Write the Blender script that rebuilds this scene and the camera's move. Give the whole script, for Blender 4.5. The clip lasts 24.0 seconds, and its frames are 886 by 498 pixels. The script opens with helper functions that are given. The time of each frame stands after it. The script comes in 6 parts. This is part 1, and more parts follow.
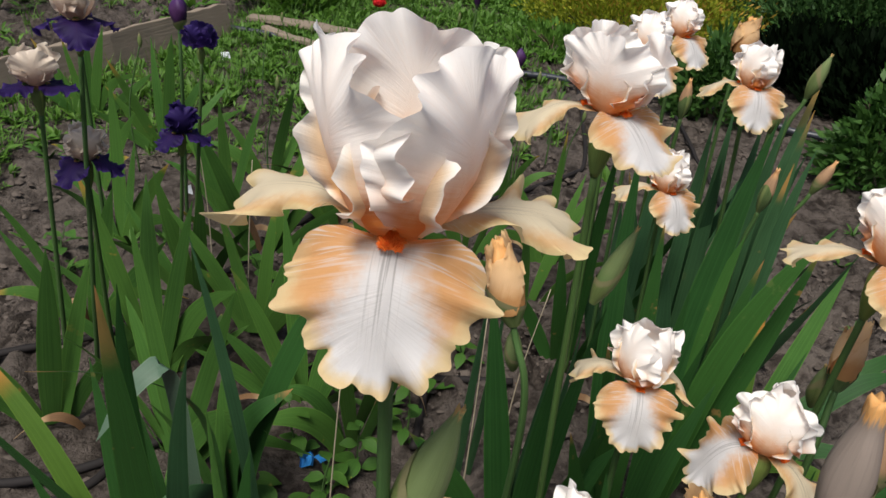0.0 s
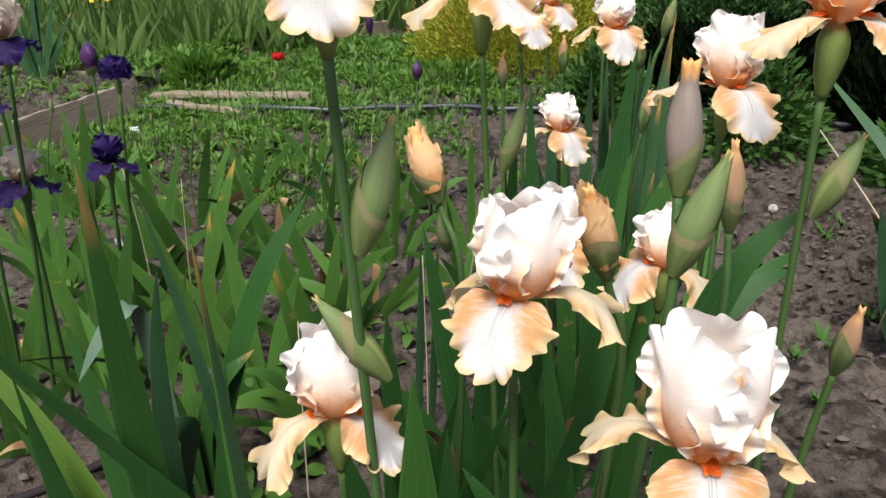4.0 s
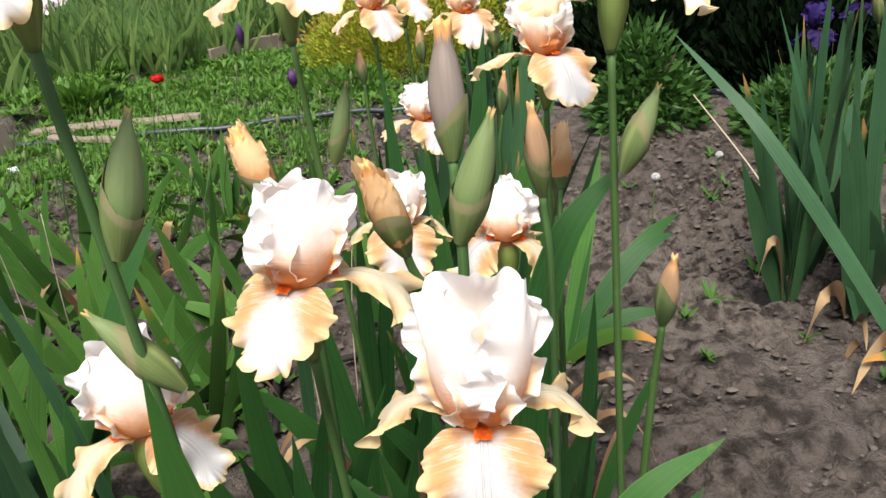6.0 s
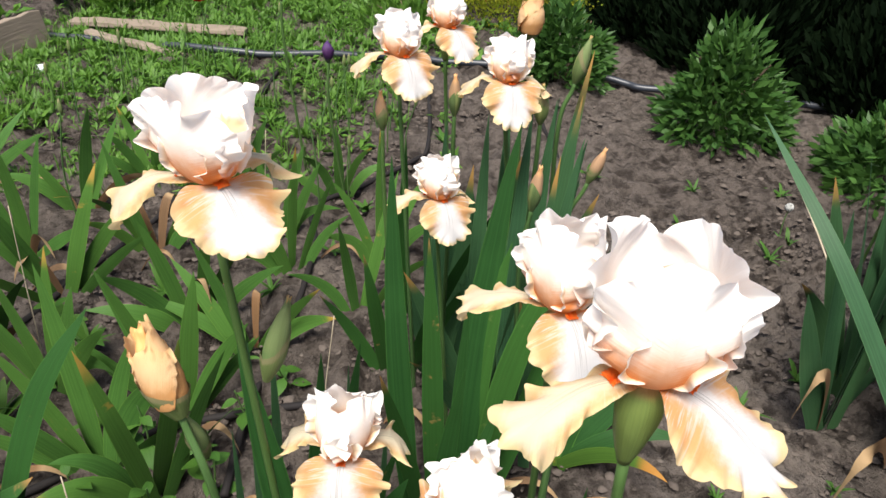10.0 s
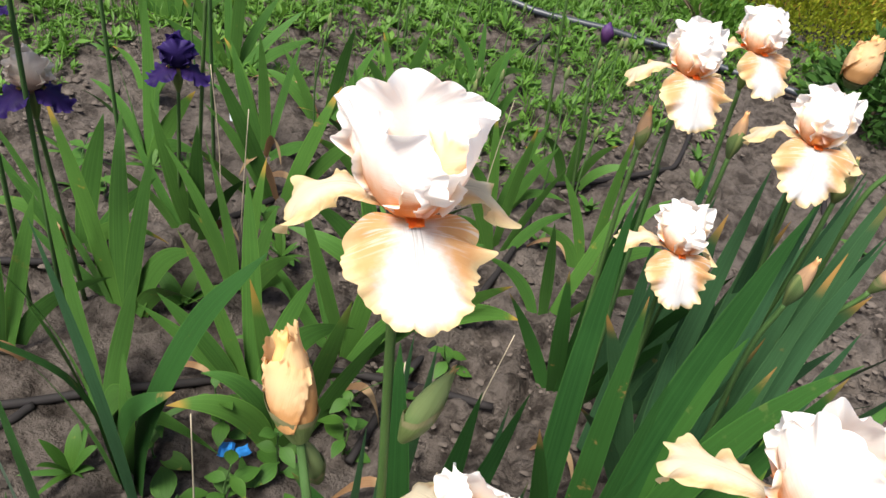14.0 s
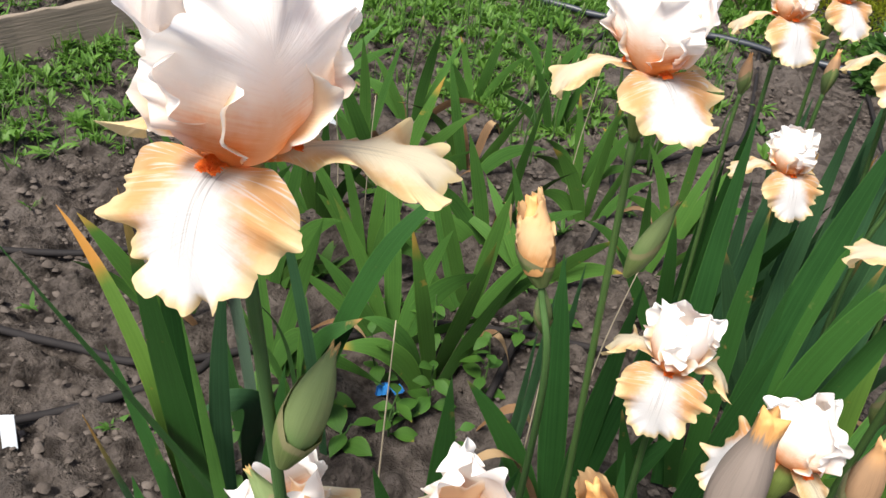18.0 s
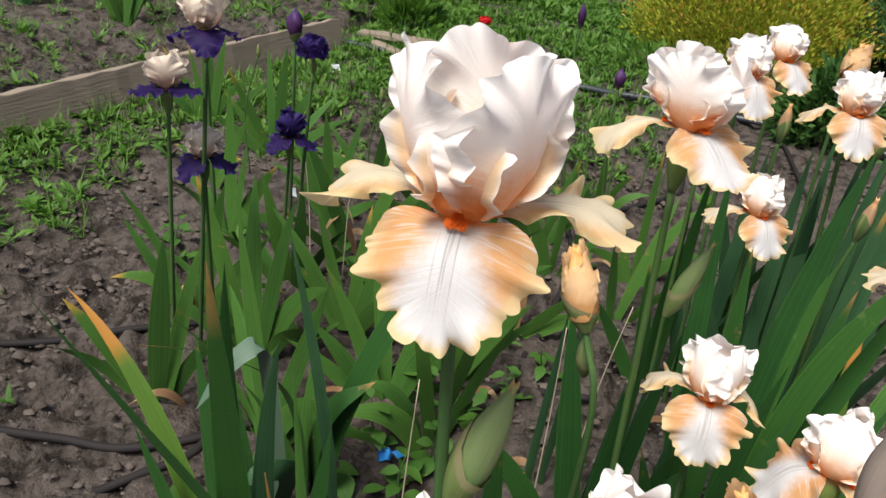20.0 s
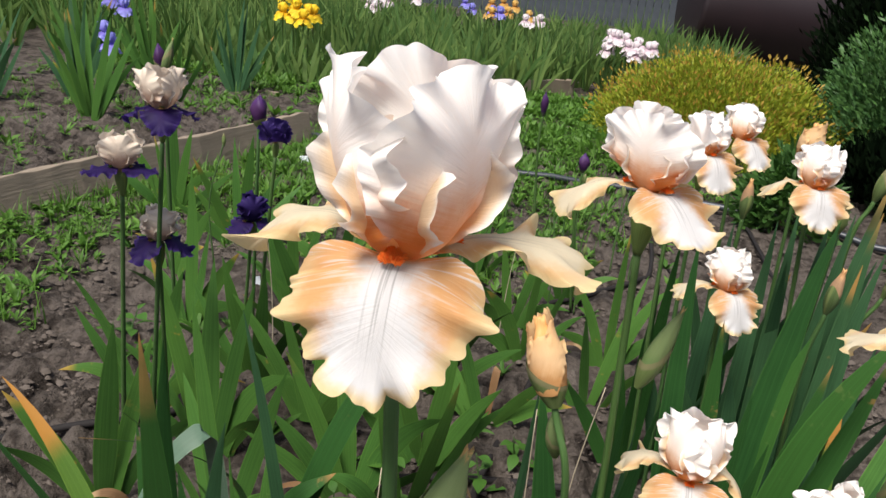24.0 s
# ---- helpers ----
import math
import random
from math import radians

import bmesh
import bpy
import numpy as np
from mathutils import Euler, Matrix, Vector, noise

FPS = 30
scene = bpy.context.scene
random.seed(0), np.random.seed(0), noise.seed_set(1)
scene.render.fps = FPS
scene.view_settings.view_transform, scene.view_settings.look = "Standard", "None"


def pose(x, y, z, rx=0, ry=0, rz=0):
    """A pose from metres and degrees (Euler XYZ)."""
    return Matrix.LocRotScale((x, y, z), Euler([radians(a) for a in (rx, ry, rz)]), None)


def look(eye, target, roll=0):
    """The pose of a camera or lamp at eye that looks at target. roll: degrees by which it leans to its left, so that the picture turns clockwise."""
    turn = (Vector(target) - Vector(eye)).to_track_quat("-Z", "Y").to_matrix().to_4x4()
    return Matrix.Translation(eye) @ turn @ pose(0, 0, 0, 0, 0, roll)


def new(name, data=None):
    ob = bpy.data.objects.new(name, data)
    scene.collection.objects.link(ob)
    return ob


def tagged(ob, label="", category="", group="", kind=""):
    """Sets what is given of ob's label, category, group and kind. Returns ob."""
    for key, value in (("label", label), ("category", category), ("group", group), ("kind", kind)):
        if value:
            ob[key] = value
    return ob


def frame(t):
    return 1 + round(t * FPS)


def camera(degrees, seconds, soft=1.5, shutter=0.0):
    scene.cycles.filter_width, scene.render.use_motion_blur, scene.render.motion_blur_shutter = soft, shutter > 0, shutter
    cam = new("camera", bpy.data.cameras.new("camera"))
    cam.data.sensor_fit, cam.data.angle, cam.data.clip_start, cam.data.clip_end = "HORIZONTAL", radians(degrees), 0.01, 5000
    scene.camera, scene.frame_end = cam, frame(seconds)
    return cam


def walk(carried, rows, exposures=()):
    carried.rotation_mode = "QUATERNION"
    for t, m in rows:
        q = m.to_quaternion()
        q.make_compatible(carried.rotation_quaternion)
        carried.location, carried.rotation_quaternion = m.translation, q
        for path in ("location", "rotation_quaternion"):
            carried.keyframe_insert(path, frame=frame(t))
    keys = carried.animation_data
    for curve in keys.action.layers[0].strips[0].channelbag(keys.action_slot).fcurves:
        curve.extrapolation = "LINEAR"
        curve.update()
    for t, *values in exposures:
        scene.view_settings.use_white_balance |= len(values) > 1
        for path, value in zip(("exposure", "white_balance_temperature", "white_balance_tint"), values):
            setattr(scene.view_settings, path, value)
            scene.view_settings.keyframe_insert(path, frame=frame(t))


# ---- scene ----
cam = camera(61.6, 24.0)
PATH = [
    (0, (0.017, 0.011, 1.094), (0.035, 1.743, 0.093), 7.4),
    (0.5, (0.019, -0.005, 1.102), (0.079, 1.731, 0.111), 6.9),
    (1, (0.029, -0.036, 1.094), (0.122, 1.737, 0.173), 4.9),
    (1.5, (0.042, -0.066, 1.084), (0.141, 1.729, 0.208), 3.0),
    (3.5, (0.035, -0.172, 0.995), (0.132, 1.656, 0.189), 0.9),
    (4, (0.021, -0.188, 0.965), (0.216, 1.624, 0.141), 0.2),
    (4.5, (0.018, -0.198, 0.93), (0.263, 1.607, 0.105), -1.0),
    (5, (0.031, -0.199, 0.919), (0.326, 1.6, 0.096), -2.7),
    (5.5, (0.08, -0.202, 0.918), (0.425, 1.589, 0.097), -4.0),
    (6, (0.127, -0.193, 0.938), (0.503, 1.593, 0.12), -4.3),
    (6.5, (0.177, -0.192, 0.965), (0.567, 1.6, 0.168), -4.0),
    (7, (0.221, -0.174, 1.007), (0.59, 1.625, 0.217), -3.2),
    (7.5, (0.24, -0.135, 1.038), (0.502, 1.672, 0.222), -2.3),
    (8, (0.243, -0.084, 1.068), (0.445, 1.726, 0.243), -1.1),
    (8.5, (0.249, -0.009, 1.079), (0.484, 1.793, 0.244), -0.6),
    (9, (0.244, 0.047, 1.098), (0.523, 1.799, 0.175), 1.1),
    (9.5, (0.246, 0.083, 1.122), (0.525, 1.8, 0.136), 3.2),
    (11.5, (0.347, 0.305, 1.222), (0.398, 1.904, 0.022), 6.1),
    (12, (0.352, 0.333, 1.235), (0.309, 1.963, 0.076), 8.0),
    (12.5, (0.335, 0.32, 1.207), (0.231, 1.951, 0.054), 8.4),
    (13, (0.296, 0.31, 1.166), (0.22, 1.943, 0.014), 9.8),
    (13.2, (0.282, 0.286, 1.167), (0.215, 1.922, 0.019), 10.2),
    (13.5, (0.26, 0.304, 1.143), (0.129, 1.924, -0.022), 12.5),
    (14, (0.245, 0.3, 1.133), (-0.037, 1.876, -0.065), 12.9),
    (14.5, (0.243, 0.297, 1.127), (-0.179, 1.824, -0.093), 11.5),
    (15, (0.24, 0.275, 1.122), (-0.251, 1.793, -0.083), 9.8),
    (15.5, (0.245, 0.239, 1.118), (-0.256, 1.764, -0.074), 8.3),
    (16, (0.241, 0.192, 1.115), (-0.218, 1.74, -0.066), 9.0),
    (16.5, (0.236, 0.145, 1.115), (-0.191, 1.708, -0.057), 9.0),
    (17, (0.216, 0.105, 1.111), (-0.19, 1.678, -0.056), 8.4),
    (17.5, (0.189, 0.073, 1.106), (-0.215, 1.647, -0.059), 7.7),
    (18, (0.15, 0.039, 1.102), (-0.242, 1.623, -0.055), 7.3),
    (18.5, (0.106, 0.011, 1.098), (-0.26, 1.613, -0.042), 5.7),
    (19, (0.054, -0.012, 1.092), (-0.209, 1.627, -0.024), 5.5),
    (19.5, (0.03, -0.024, 1.104), (-0.201, 1.658, 0.047), 6.8),
    (21.5, (0.062, -0.05, 1.103), (-0.178, 1.763, 0.293), 5.9),
    (22, (0.053, -0.044, 1.081), (-0.181, 1.791, 0.32), 5.5),
    (22.5, (0.041, -0.03, 1.07), (-0.185, 1.816, 0.336), 5.6),
    (23, (0.041, -0.019, 1.066), (-0.178, 1.827, 0.328), 5.9),
    (23.5, (0.043, -0.011, 1.066), (-0.163, 1.831, 0.315), 6.0),
    (24, (0.049, -0.007, 1.067), (-0.159, 1.832, 0.311), 6.5),
]
EXPOSURES = [(0.0, 0.16), (1.5, 0.20), (3.5, 0.58), (5.0, 0.84), (7.0, 1.0), (9.5, 0.94), (12.0, 1.04), (17.0, 1.10), (19.5, 0.62), (21.5, 0.57), (24.0, 0.62)]
walk(cam, [(t, look(eye, target, roll)) for t, eye, target, roll in PATH], EXPOSURES)

# ---- light ----
world = bpy.data.worlds.new("garden_sky")
scene.world = world
world.use_nodes = True
SUN_ELEV, SUN_AZ = 61.0, 204.0
_wn = world.node_tree.nodes
_sky = _wn.new("ShaderNodeTexSky")
_sky.sky_type = "NISHITA"
_sky.sun_disc = False
_sky.sun_elevation = radians(SUN_ELEV)
_sky.sun_rotation = radians(SUN_AZ)
_sky.air_density, _sky.dust_density, _sky.ozone_density = 0.8, 3.5, 0.8
_wn["Background"].inputs["Strength"].default_value = 0.095
world.node_tree.links.new(_sky.outputs[0], _wn["Background"].inputs["Color"])

_sun = bpy.data.lights.new("sun", "SUN")
_sun.energy, _sun.angle, _sun.color = 4.0, radians(22), (1.0, 0.955, 0.88)
sun = new("sun", _sun)
_e, _a = radians(SUN_ELEV), radians(SUN_AZ)
sun.matrix_world = look((4 * math.sin(_a) * math.cos(_e), 4 * math.cos(_a) * math.cos(_e), 4 * math.sin(_e) + 3), (0, 0, 3))

# ---- materials ----
def shader(name):
    m = bpy.data.materials.new(name)
    m.use_nodes = True
    t = m.node_tree
    t.nodes.clear()
    return m, t


class Net:
    """A small wrapper to wire shader nodes."""

    def __init__(self, name):
        self.mat, self.t = shader(name)

    def node(self, kind, **sets):
        n = self.t.nodes.new(kind)
        for k, v in sets.items():
            n.inputs[k].default_value = v
        return n

    def link(self, a, b):
        self.t.links.new(a, b)

    def math(self, op, a, b=0.0, clamp=False):
        n = self.t.nodes.new("ShaderNodeMath")
        n.operation, n.use_clamp = op, clamp
        for i, v in enumerate((a, b)):
            if isinstance(v, (int, float)):
                n.inputs[i].default_value = v
            else:
                self.link(v, n.inputs[i])
        return n.outputs[0]

    def step(self, v, lo, hi):
        n = self.t.nodes.new("ShaderNodeMapRange")
        n.interpolation_type = "SMOOTHSTEP"
        self.link(v, n.inputs["Value"])
        n.inputs["From Min"].default_value, n.inputs["From Max"].default_value = lo, hi
        return n.outputs["Result"]

    def mix(self, fac, a, b, mode="MIX"):
        n = self.t.nodes.new("ShaderNodeMix")
        n.data_type, n.blend_type = "RGBA", mode
        for s, v in ((0, fac), (6, a), (7, b)):
            if isinstance(v, (int, float)):
                n.inputs[s].default_value = v
            elif isinstance(v, tuple):
                n.inputs[s].default_value = (*v, 1)
            else:
                self.link(v, n.inputs[s])
        return n.outputs[2]

    def noise(self, scale, detail=3.0, vec=None, rough=0.55):
        n = self.node("ShaderNodeTexNoise", Scale=scale, Detail=detail, Roughness=rough)
        if vec is not None:
            self.link(vec, n.inputs["Vector"])
        return n.outputs["Fac"]

    def uv(self):
        n = self.t.nodes.new("ShaderNodeSeparateXYZ")
        self.link(self.t.nodes.new("ShaderNodeTexCoord").outputs["UV"], n.inputs[0])
        return n.outputs[0], n.outputs[1]

    def stretch(self, sx, sy, sz, src="UV"):
        n = self.node("ShaderNodeMapping", Scale=(sx, sy, sz))
        self.link(self.t.nodes.new("ShaderNodeTexCoord").outputs[src], n.inputs["Vector"])
        return n.outputs[0]

    def rand(self):
        return self.t.nodes.new("ShaderNodeObjectInfo").outputs["Random"]

    def bump(self, h, strength, dist):
        n = self.node("ShaderNodeBump", Strength=strength, Distance=dist)
        self.link(h, n.inputs["Height"])
        return n.outputs[0]

    def done(self, colour, rough=0.6, sheer=0.0, sheer_colour=None, normal=None, spec=0.4, metal=0.0):
        p = self.node("ShaderNodeBsdfPrincipled", Roughness=rough, Metallic=metal)
        p.inputs["Specular IOR Level"].default_value = spec
        if isinstance(colour, tuple):
            p.inputs["Base Color"].default_value = (*colour, 1)
        else:
            self.link(colour, p.inputs["Base Color"])
        if normal is not None:
            self.link(normal, p.inputs["Normal"])
        out = p.outputs[0]
        if sheer > 0:
            tr = self.t.nodes.new("ShaderNodeBsdfTranslucent")
            c = sheer_colour if sheer_colour is not None else colour
            if isinstance(c, tuple):
                tr.inputs["Color"].default_value = (*c, 1)
            else:
                self.link(c, tr.inputs["Color"])
            if normal is not None:
                self.link(normal, tr.inputs["Normal"])
            mx = self.node("ShaderNodeMixShader", Fac=sheer)
            self.link(out, mx.inputs[1])
            self.link(tr.outputs[0], mx.inputs[2])
            out = mx.outputs[0]
        o = self.t.nodes.new("ShaderNodeOutputMaterial")
        self.link(out, o.inputs[0])
        return self.mat


def rim_uv(n):
    m = n.t.nodes.new("ShaderNodeUVMap")
    m.uv_map = "Rim"
    sp = n.t.nodes.new("ShaderNodeSeparateXYZ")
    n.link(m.outputs[0], sp.inputs[0])
    st = n.node("ShaderNodeMapping", Scale=(58, 1.3, 1))
    n.link(m.outputs[0], st.inputs["Vector"])
    return sp.outputs[0], sp.outputs[1], st.outputs[0]


def fall_material(name, shoulder, blaze, rim, throat, blaze_width=(0.02, 0.48), veins=0.8, kind="pale"):
    n = Net(name)
    u, v = n.uv()
    q, rho, fan = rim_uv(n)
    a = n.math("ABSOLUTE", n.math("SUBTRACT", n.math("MULTIPLY", u, 2.0), 1.0))
    wob = n.noise(5.0, 3, n.stretch(3, 3, 1))
    vein = n.noise(1.0, 3, fan)
    a2 = n.math("ADD", a, n.math("MULTIPLY", n.math("SUBTRACT", wob, 0.5), 0.30))
    a2 = n.math("ADD", a2, n.math("MULTIPLY", n.math("SUBTRACT", vein, 0.5), 0.10))
    # The white blaze widens towards the tip.
    wide = n.math("SUBTRACT", a2, n.math("MULTIPLY", n.step(v, 0.20, 0.80), 0.34))
    side = n.step(wide, *blaze_width)
    side = n.math("MAXIMUM", side, n.math("SUBTRACT", 1.0, n.step(v, 0.08, 0.20)))
    side = n.math("MULTIPLY", side, n.math("SUBTRACT", 1.0, n.math("MULTIPLY", n.step(v, 0.60, 0.95), 0.55)))
    col = n.mix(side, blaze, shoulder)
    edge = n.step(n.math("ADD", rho, n.math("MULTIPLY", n.math("SUBTRACT", wob, 0.5), 0.22)), 0.70, 0.98)
    col = n.mix(n.math("MULTIPLY", edge, n.step(v, 0.1, 0.35)), col, rim)
    col = n.mix(n.math("SUBTRACT", 1.0, n.step(v, 0.04, 0.17)), col, throat)
    # Fine veins fan out from the throat: pale over the shoulders, grey down the middle.
    near = n.math("SUBTRACT", 1.0, n.step(v, 0.18, 0.55))
    line = n.step(vein, 0.52, 0.64)
    pale = n.math("MULTIPLY", n.math("MULTIPLY", line, near), veins * 0.8)
    col = n.mix(pale, col, blaze if kind == "pale" else throat)
    core = n.math("SUBTRACT", 1.0, n.step(a, 0.05, 0.26))
    grey = n.math("MULTIPLY", n.math("MULTIPLY", n.step(n.noise(1.0, 2, n.stretch(75, 1.2, 1)), 0.50, 0.66), core), n.math("MULTIPLY", n.math("SUBTRACT", 1.0, n.step(v, 0.45, 0.95)), veins))
    col = n.mix(grey, col, tuple(0.52 * c for c in blaze) if kind == "pale" else throat)
    b = n.bump(n.math("ADD", vein, n.math("MULTIPLY", wob, 0.6)), 0.35, 0.0012)
    return n.done(col, 0.6, 0.46, n.mix(0.35, col, rim), b, 0.2)


def standard_material(name, body, base, rim, tint=0.5, heart=None):
    n = Net(name)
    u, v = n.uv()
    q, rho, fan = rim_uv(n)
    vein = n.noise(1.0, 4, fan)
    wob = n.noise(4.0, 3, n.stretch(3, 2, 1))
    vv = n.math("ADD", v, n.math("MULTIPLY", n.math("SUBTRACT", n.math("MULTIPLY", n.math("ADD", wob, vein), 0.5), 0.5), 0.32))
    col = n.mix(n.step(vv, 0.26, 0.66), base, body)
    if heart:
        col = n.mix(n.math("SUBTRACT", 1.0, n.step(vv, 0.20, 0.54)), col, heart)
    col = n.mix(n.math("MULTIPLY", n.step(rho, 0.68, 1.0), n.math("MULTIPLY", n.step(v, 0.15, 0.4), tint)), col, rim)
    a = n.math("ABSOLUTE", n.math("SUBTRACT", n.math("MULTIPLY", u, 2.0), 1.0))
    mid = n.math("MULTIPLY", n.math("SUBTRACT", 1.0, n.step(a, 0.0, 0.30)), n.math("SUBTRACT", 1.0, n.step(v, 0.3, 0.95)))
    col = n.mix(n.math("MULTIPLY", mid, 0.40), col, base)
    col = n.mix(n.math("MULTIPLY", n.step(vein, 0.5, 0.72), 0.10), col, base)
    b = n.bump(n.math("ADD", vein, wob), 0.3, 0.0012)
    return n.done(col, 0.6, 0.36, n.mix(0.12, col, base), b, 0.2)


PEACH_FALL = fall_material("peach_fall", (0.70, 0.37, 0.16), (0.76, 0.75, 0.76), (0.76, 0.59, 0.33), (0.84, 0.26, 0.05))
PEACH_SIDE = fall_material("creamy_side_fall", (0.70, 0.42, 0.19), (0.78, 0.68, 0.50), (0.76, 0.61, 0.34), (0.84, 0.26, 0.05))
PEACH_STANDARD = standard_material("peach_standard", (0.96, 0.93, 0.89), (0.87, 0.60, 0.40), (0.97, 0.95, 0.93), 0.65, (0.72, 0.24, 0.05))
PEACH_STYLE = standard_material("peach_style", (0.88, 0.68, 0.46), (0.86, 0.50, 0.22), (0.94, 0.91, 0.86), 0.95)
VIOLET_FALL = fall_material("violet_fall", (0.016, 0.007, 0.060), (0.022, 0.010, 0.080), (0.040, 0.020, 0.130), (0.05, 0.015, 0.06), veins=0.6, kind="dark")
VIOLET_STANDARD = standard_material("violet_standard", (0.026, 0.014, 0.095), (0.012, 0.006, 0.04), (0.05, 0.028, 0.15))
TAN_STANDARD = standard_material("tan_standard", (0.72, 0.62, 0.51), (0.42, 0.28, 0.21), (0.78, 0.70, 0.61))
FAR_YELLOW = standard_material("yellow_petal", (0.85, 0.62, 0.03), (0.75, 0.45, 0.02), (0.9, 0.7, 0.08))
FAR_BLUE = standard_material("pale_blue_petal", (0.30, 0.30, 0.75), (0.22, 0.18, 0.6), (0.4, 0.4, 0.8))
FAR_PINK = standard_material("pink_white_petal", (0.82, 0.75, 0.77), (0.62, 0.48, 0.55), (0.88, 0.84, 0.85))
FAR_GOLD = standard_material("gold_petal", (0.66, 0.42, 0.12), (0.5, 0.25, 0.06), (0.75, 0.55, 0.25))
POPPY_RED = standard_material("poppy_petal", (0.62, 0.015, 0.02), (0.35, 0.01, 0.01), (0.7, 0.04, 0.04))


def beard_material():
    n = Net("orange_beard")
    u, v = n.uv()
    col = n.mix(n.step(v, 0.2, 0.95), (0.80, 0.26, 0.03), (0.86, 0.12, 0.012))
    return n.done(n.mix(n.noise(60, 2), col, (0.92, 0.30, 0.05)), 0.7, 0.2, col, None, 0.2)


BEARD = beard_material()


def green_material(name, base, dark, tip, tip_from=0.9, sheer=0.20, rough=0.48, grain=60, wear=0.5, spec=0.22):
    """Leaf and stem green: fine lengthwise grain, paler edge, tip colour, brown wear on some pieces."""
    n = Net(name)
    u, v = n.uv()
    g = n.noise(1.0, 3, n.stretch(grain, 1.0, 1))
    big = n.noise(7.0, 4, n.stretch(1, 1, 1, "Object"))
    ribs = n.noise(1.0, 2, n.stretch(7, 0.5, 1))
    col = n.mix(n.step(g, 0.34, 0.66), base, dark)
    col = n.mix(n.math("MULTIPLY", n.step(ribs, 0.38, 0.66), 0.30), col, tuple(min(1, 1.6 * c) for c in base))
    col = n.mix(n.math("MULTIPLY", n.step(big, 0.4, 0.75), 0.45), col, tuple(min(1, 1.35 * c) for c in base))
    r = n.rand()
    col = n.mix(n.math("MULTIPLY", r, 0.45), col, (base[0] * 1.45, base[1] * 1.22, base[2] * 0.9))
    a = n.math("ABSOLUTE", n.math("SUBTRACT", n.math("MULTIPLY", u, 2.0), 1.0))
    col = n.mix(n.math("MULTIPLY", n.step(a, 0.86, 1.0), 0.6), col, (base[0] * 2.2, base[1] * 1.8, base[2] * 1.6))
    vv = n.math("ADD", v, n.math("MULTIPLY", n.math("SUBTRACT", big, 0.5), 0.25))
    old = n.math("MULTIPLY", n.step(vv, tip_from, tip_from + 0.12), n.step(r, 1.0 - wear, 1.0 - wear + 0.05))
    col = n.mix(old, col, tip)
    spots = n.noise(34.0, 3, n.stretch(1, 1, 1, "Object"))
    col = n.mix(n.math("MULTIPLY", n.step(spots, 0.66, 0.74), n.math("MULTIPLY", n.step(r, 0.45, 0.9), 0.6)), col, tip)
    b = n.bump(n.math("ADD", g, ribs), 0.4, 0.001)
    return n.done(col, rough, sheer, n.mix(0.5, col, (base[0] * 1.5, base[1] * 1.9, base[2] * 0.9)), b, spec)


LEAF = green_material("iris_leaf", (0.021, 0.074, 0.017), (0.010, 0.041, 0.010), (0.30, 0.17, 0.06), 0.90, wear=0.14)
LEAF_BLUE = green_material("blue_green_leaf", (0.034, 0.092, 0.040), (0.016, 0.050, 0.023), (0.34, 0.20, 0.06), 0.86, wear=0.4)
LEAF_PALE = green_material("pale_leaf", (0.058, 0.150, 0.030), (0.027, 0.082, 0.017), (0.36, 0.24, 0.05), 0.82, wear=0.25)
LEAF_GREY = green_material("blue_grey_leaf", (0.055, 0.105, 0.078), (0.032, 0.070, 0.050), (0.3, 0.3, 0.2), 0.98, 0.1, 0.4, wear=-0.2, spec=0.4)
LEAF_OLD = green_material("yellowing_leaf", (0.055, 0.120, 0.018), (0.030, 0.074, 0.012), (0.34, 0.16, 0.03), 0.70, wear=1.1)
LEAF_DRY = green_material("dry_leaf", (0.14, 0.085, 0.045), (0.075, 0.045, 0.025), (0.28, 0.19, 0.10), 0.5, 0.1, 0.7, wear=0.9)
STEM = green_material("iris_stem", (0.050, 0.104, 0.032), (0.029, 0.068, 0.021), (0.1, 0.16, 0.05), 0.95, 0.0, 0.5, wear=0.1)
OVARY = green_material("ovary", (0.105, 0.155, 0.045), (0.068, 0.112, 0.032), (0.30, 0.17, 0.07), 0.80, 0.08, 0.5, wear=0.95)
SHEATH = green_material("spathe", (0.115, 0.166, 0.064), (0.068, 0.115, 0.039), (0.21, 0.20, 0.10), 0.70, 0.15, 0.55, wear=0.8)


def bud_material(name, low, middle, top, cuts=(0.3, 0.45, 0.7, 0.85)):
    n = Net(name)
    u, v = n.uv()
    g = n.noise(1.0, 4, n.stretch(26, 2.2, 1))
    vv = n.math("ADD", v, n.math("MULTIPLY", n.math("SUBTRACT", g, 0.5), 0.22))
    col = n.mix(n.step(vv, cuts[0], cuts[1]), low, middle)
    col = n.mix(n.step(vv, cuts[2], cuts[3]), col, top)
    col = n.mix(n.math("MULTIPLY", n.step(g, 0.45, 0.75), 0.35), col, tuple(0.6 * c for c in middle))
    return n.done(col, 0.55, 0.18, col, n.bump(g, 0.4, 0.001), 0.3)


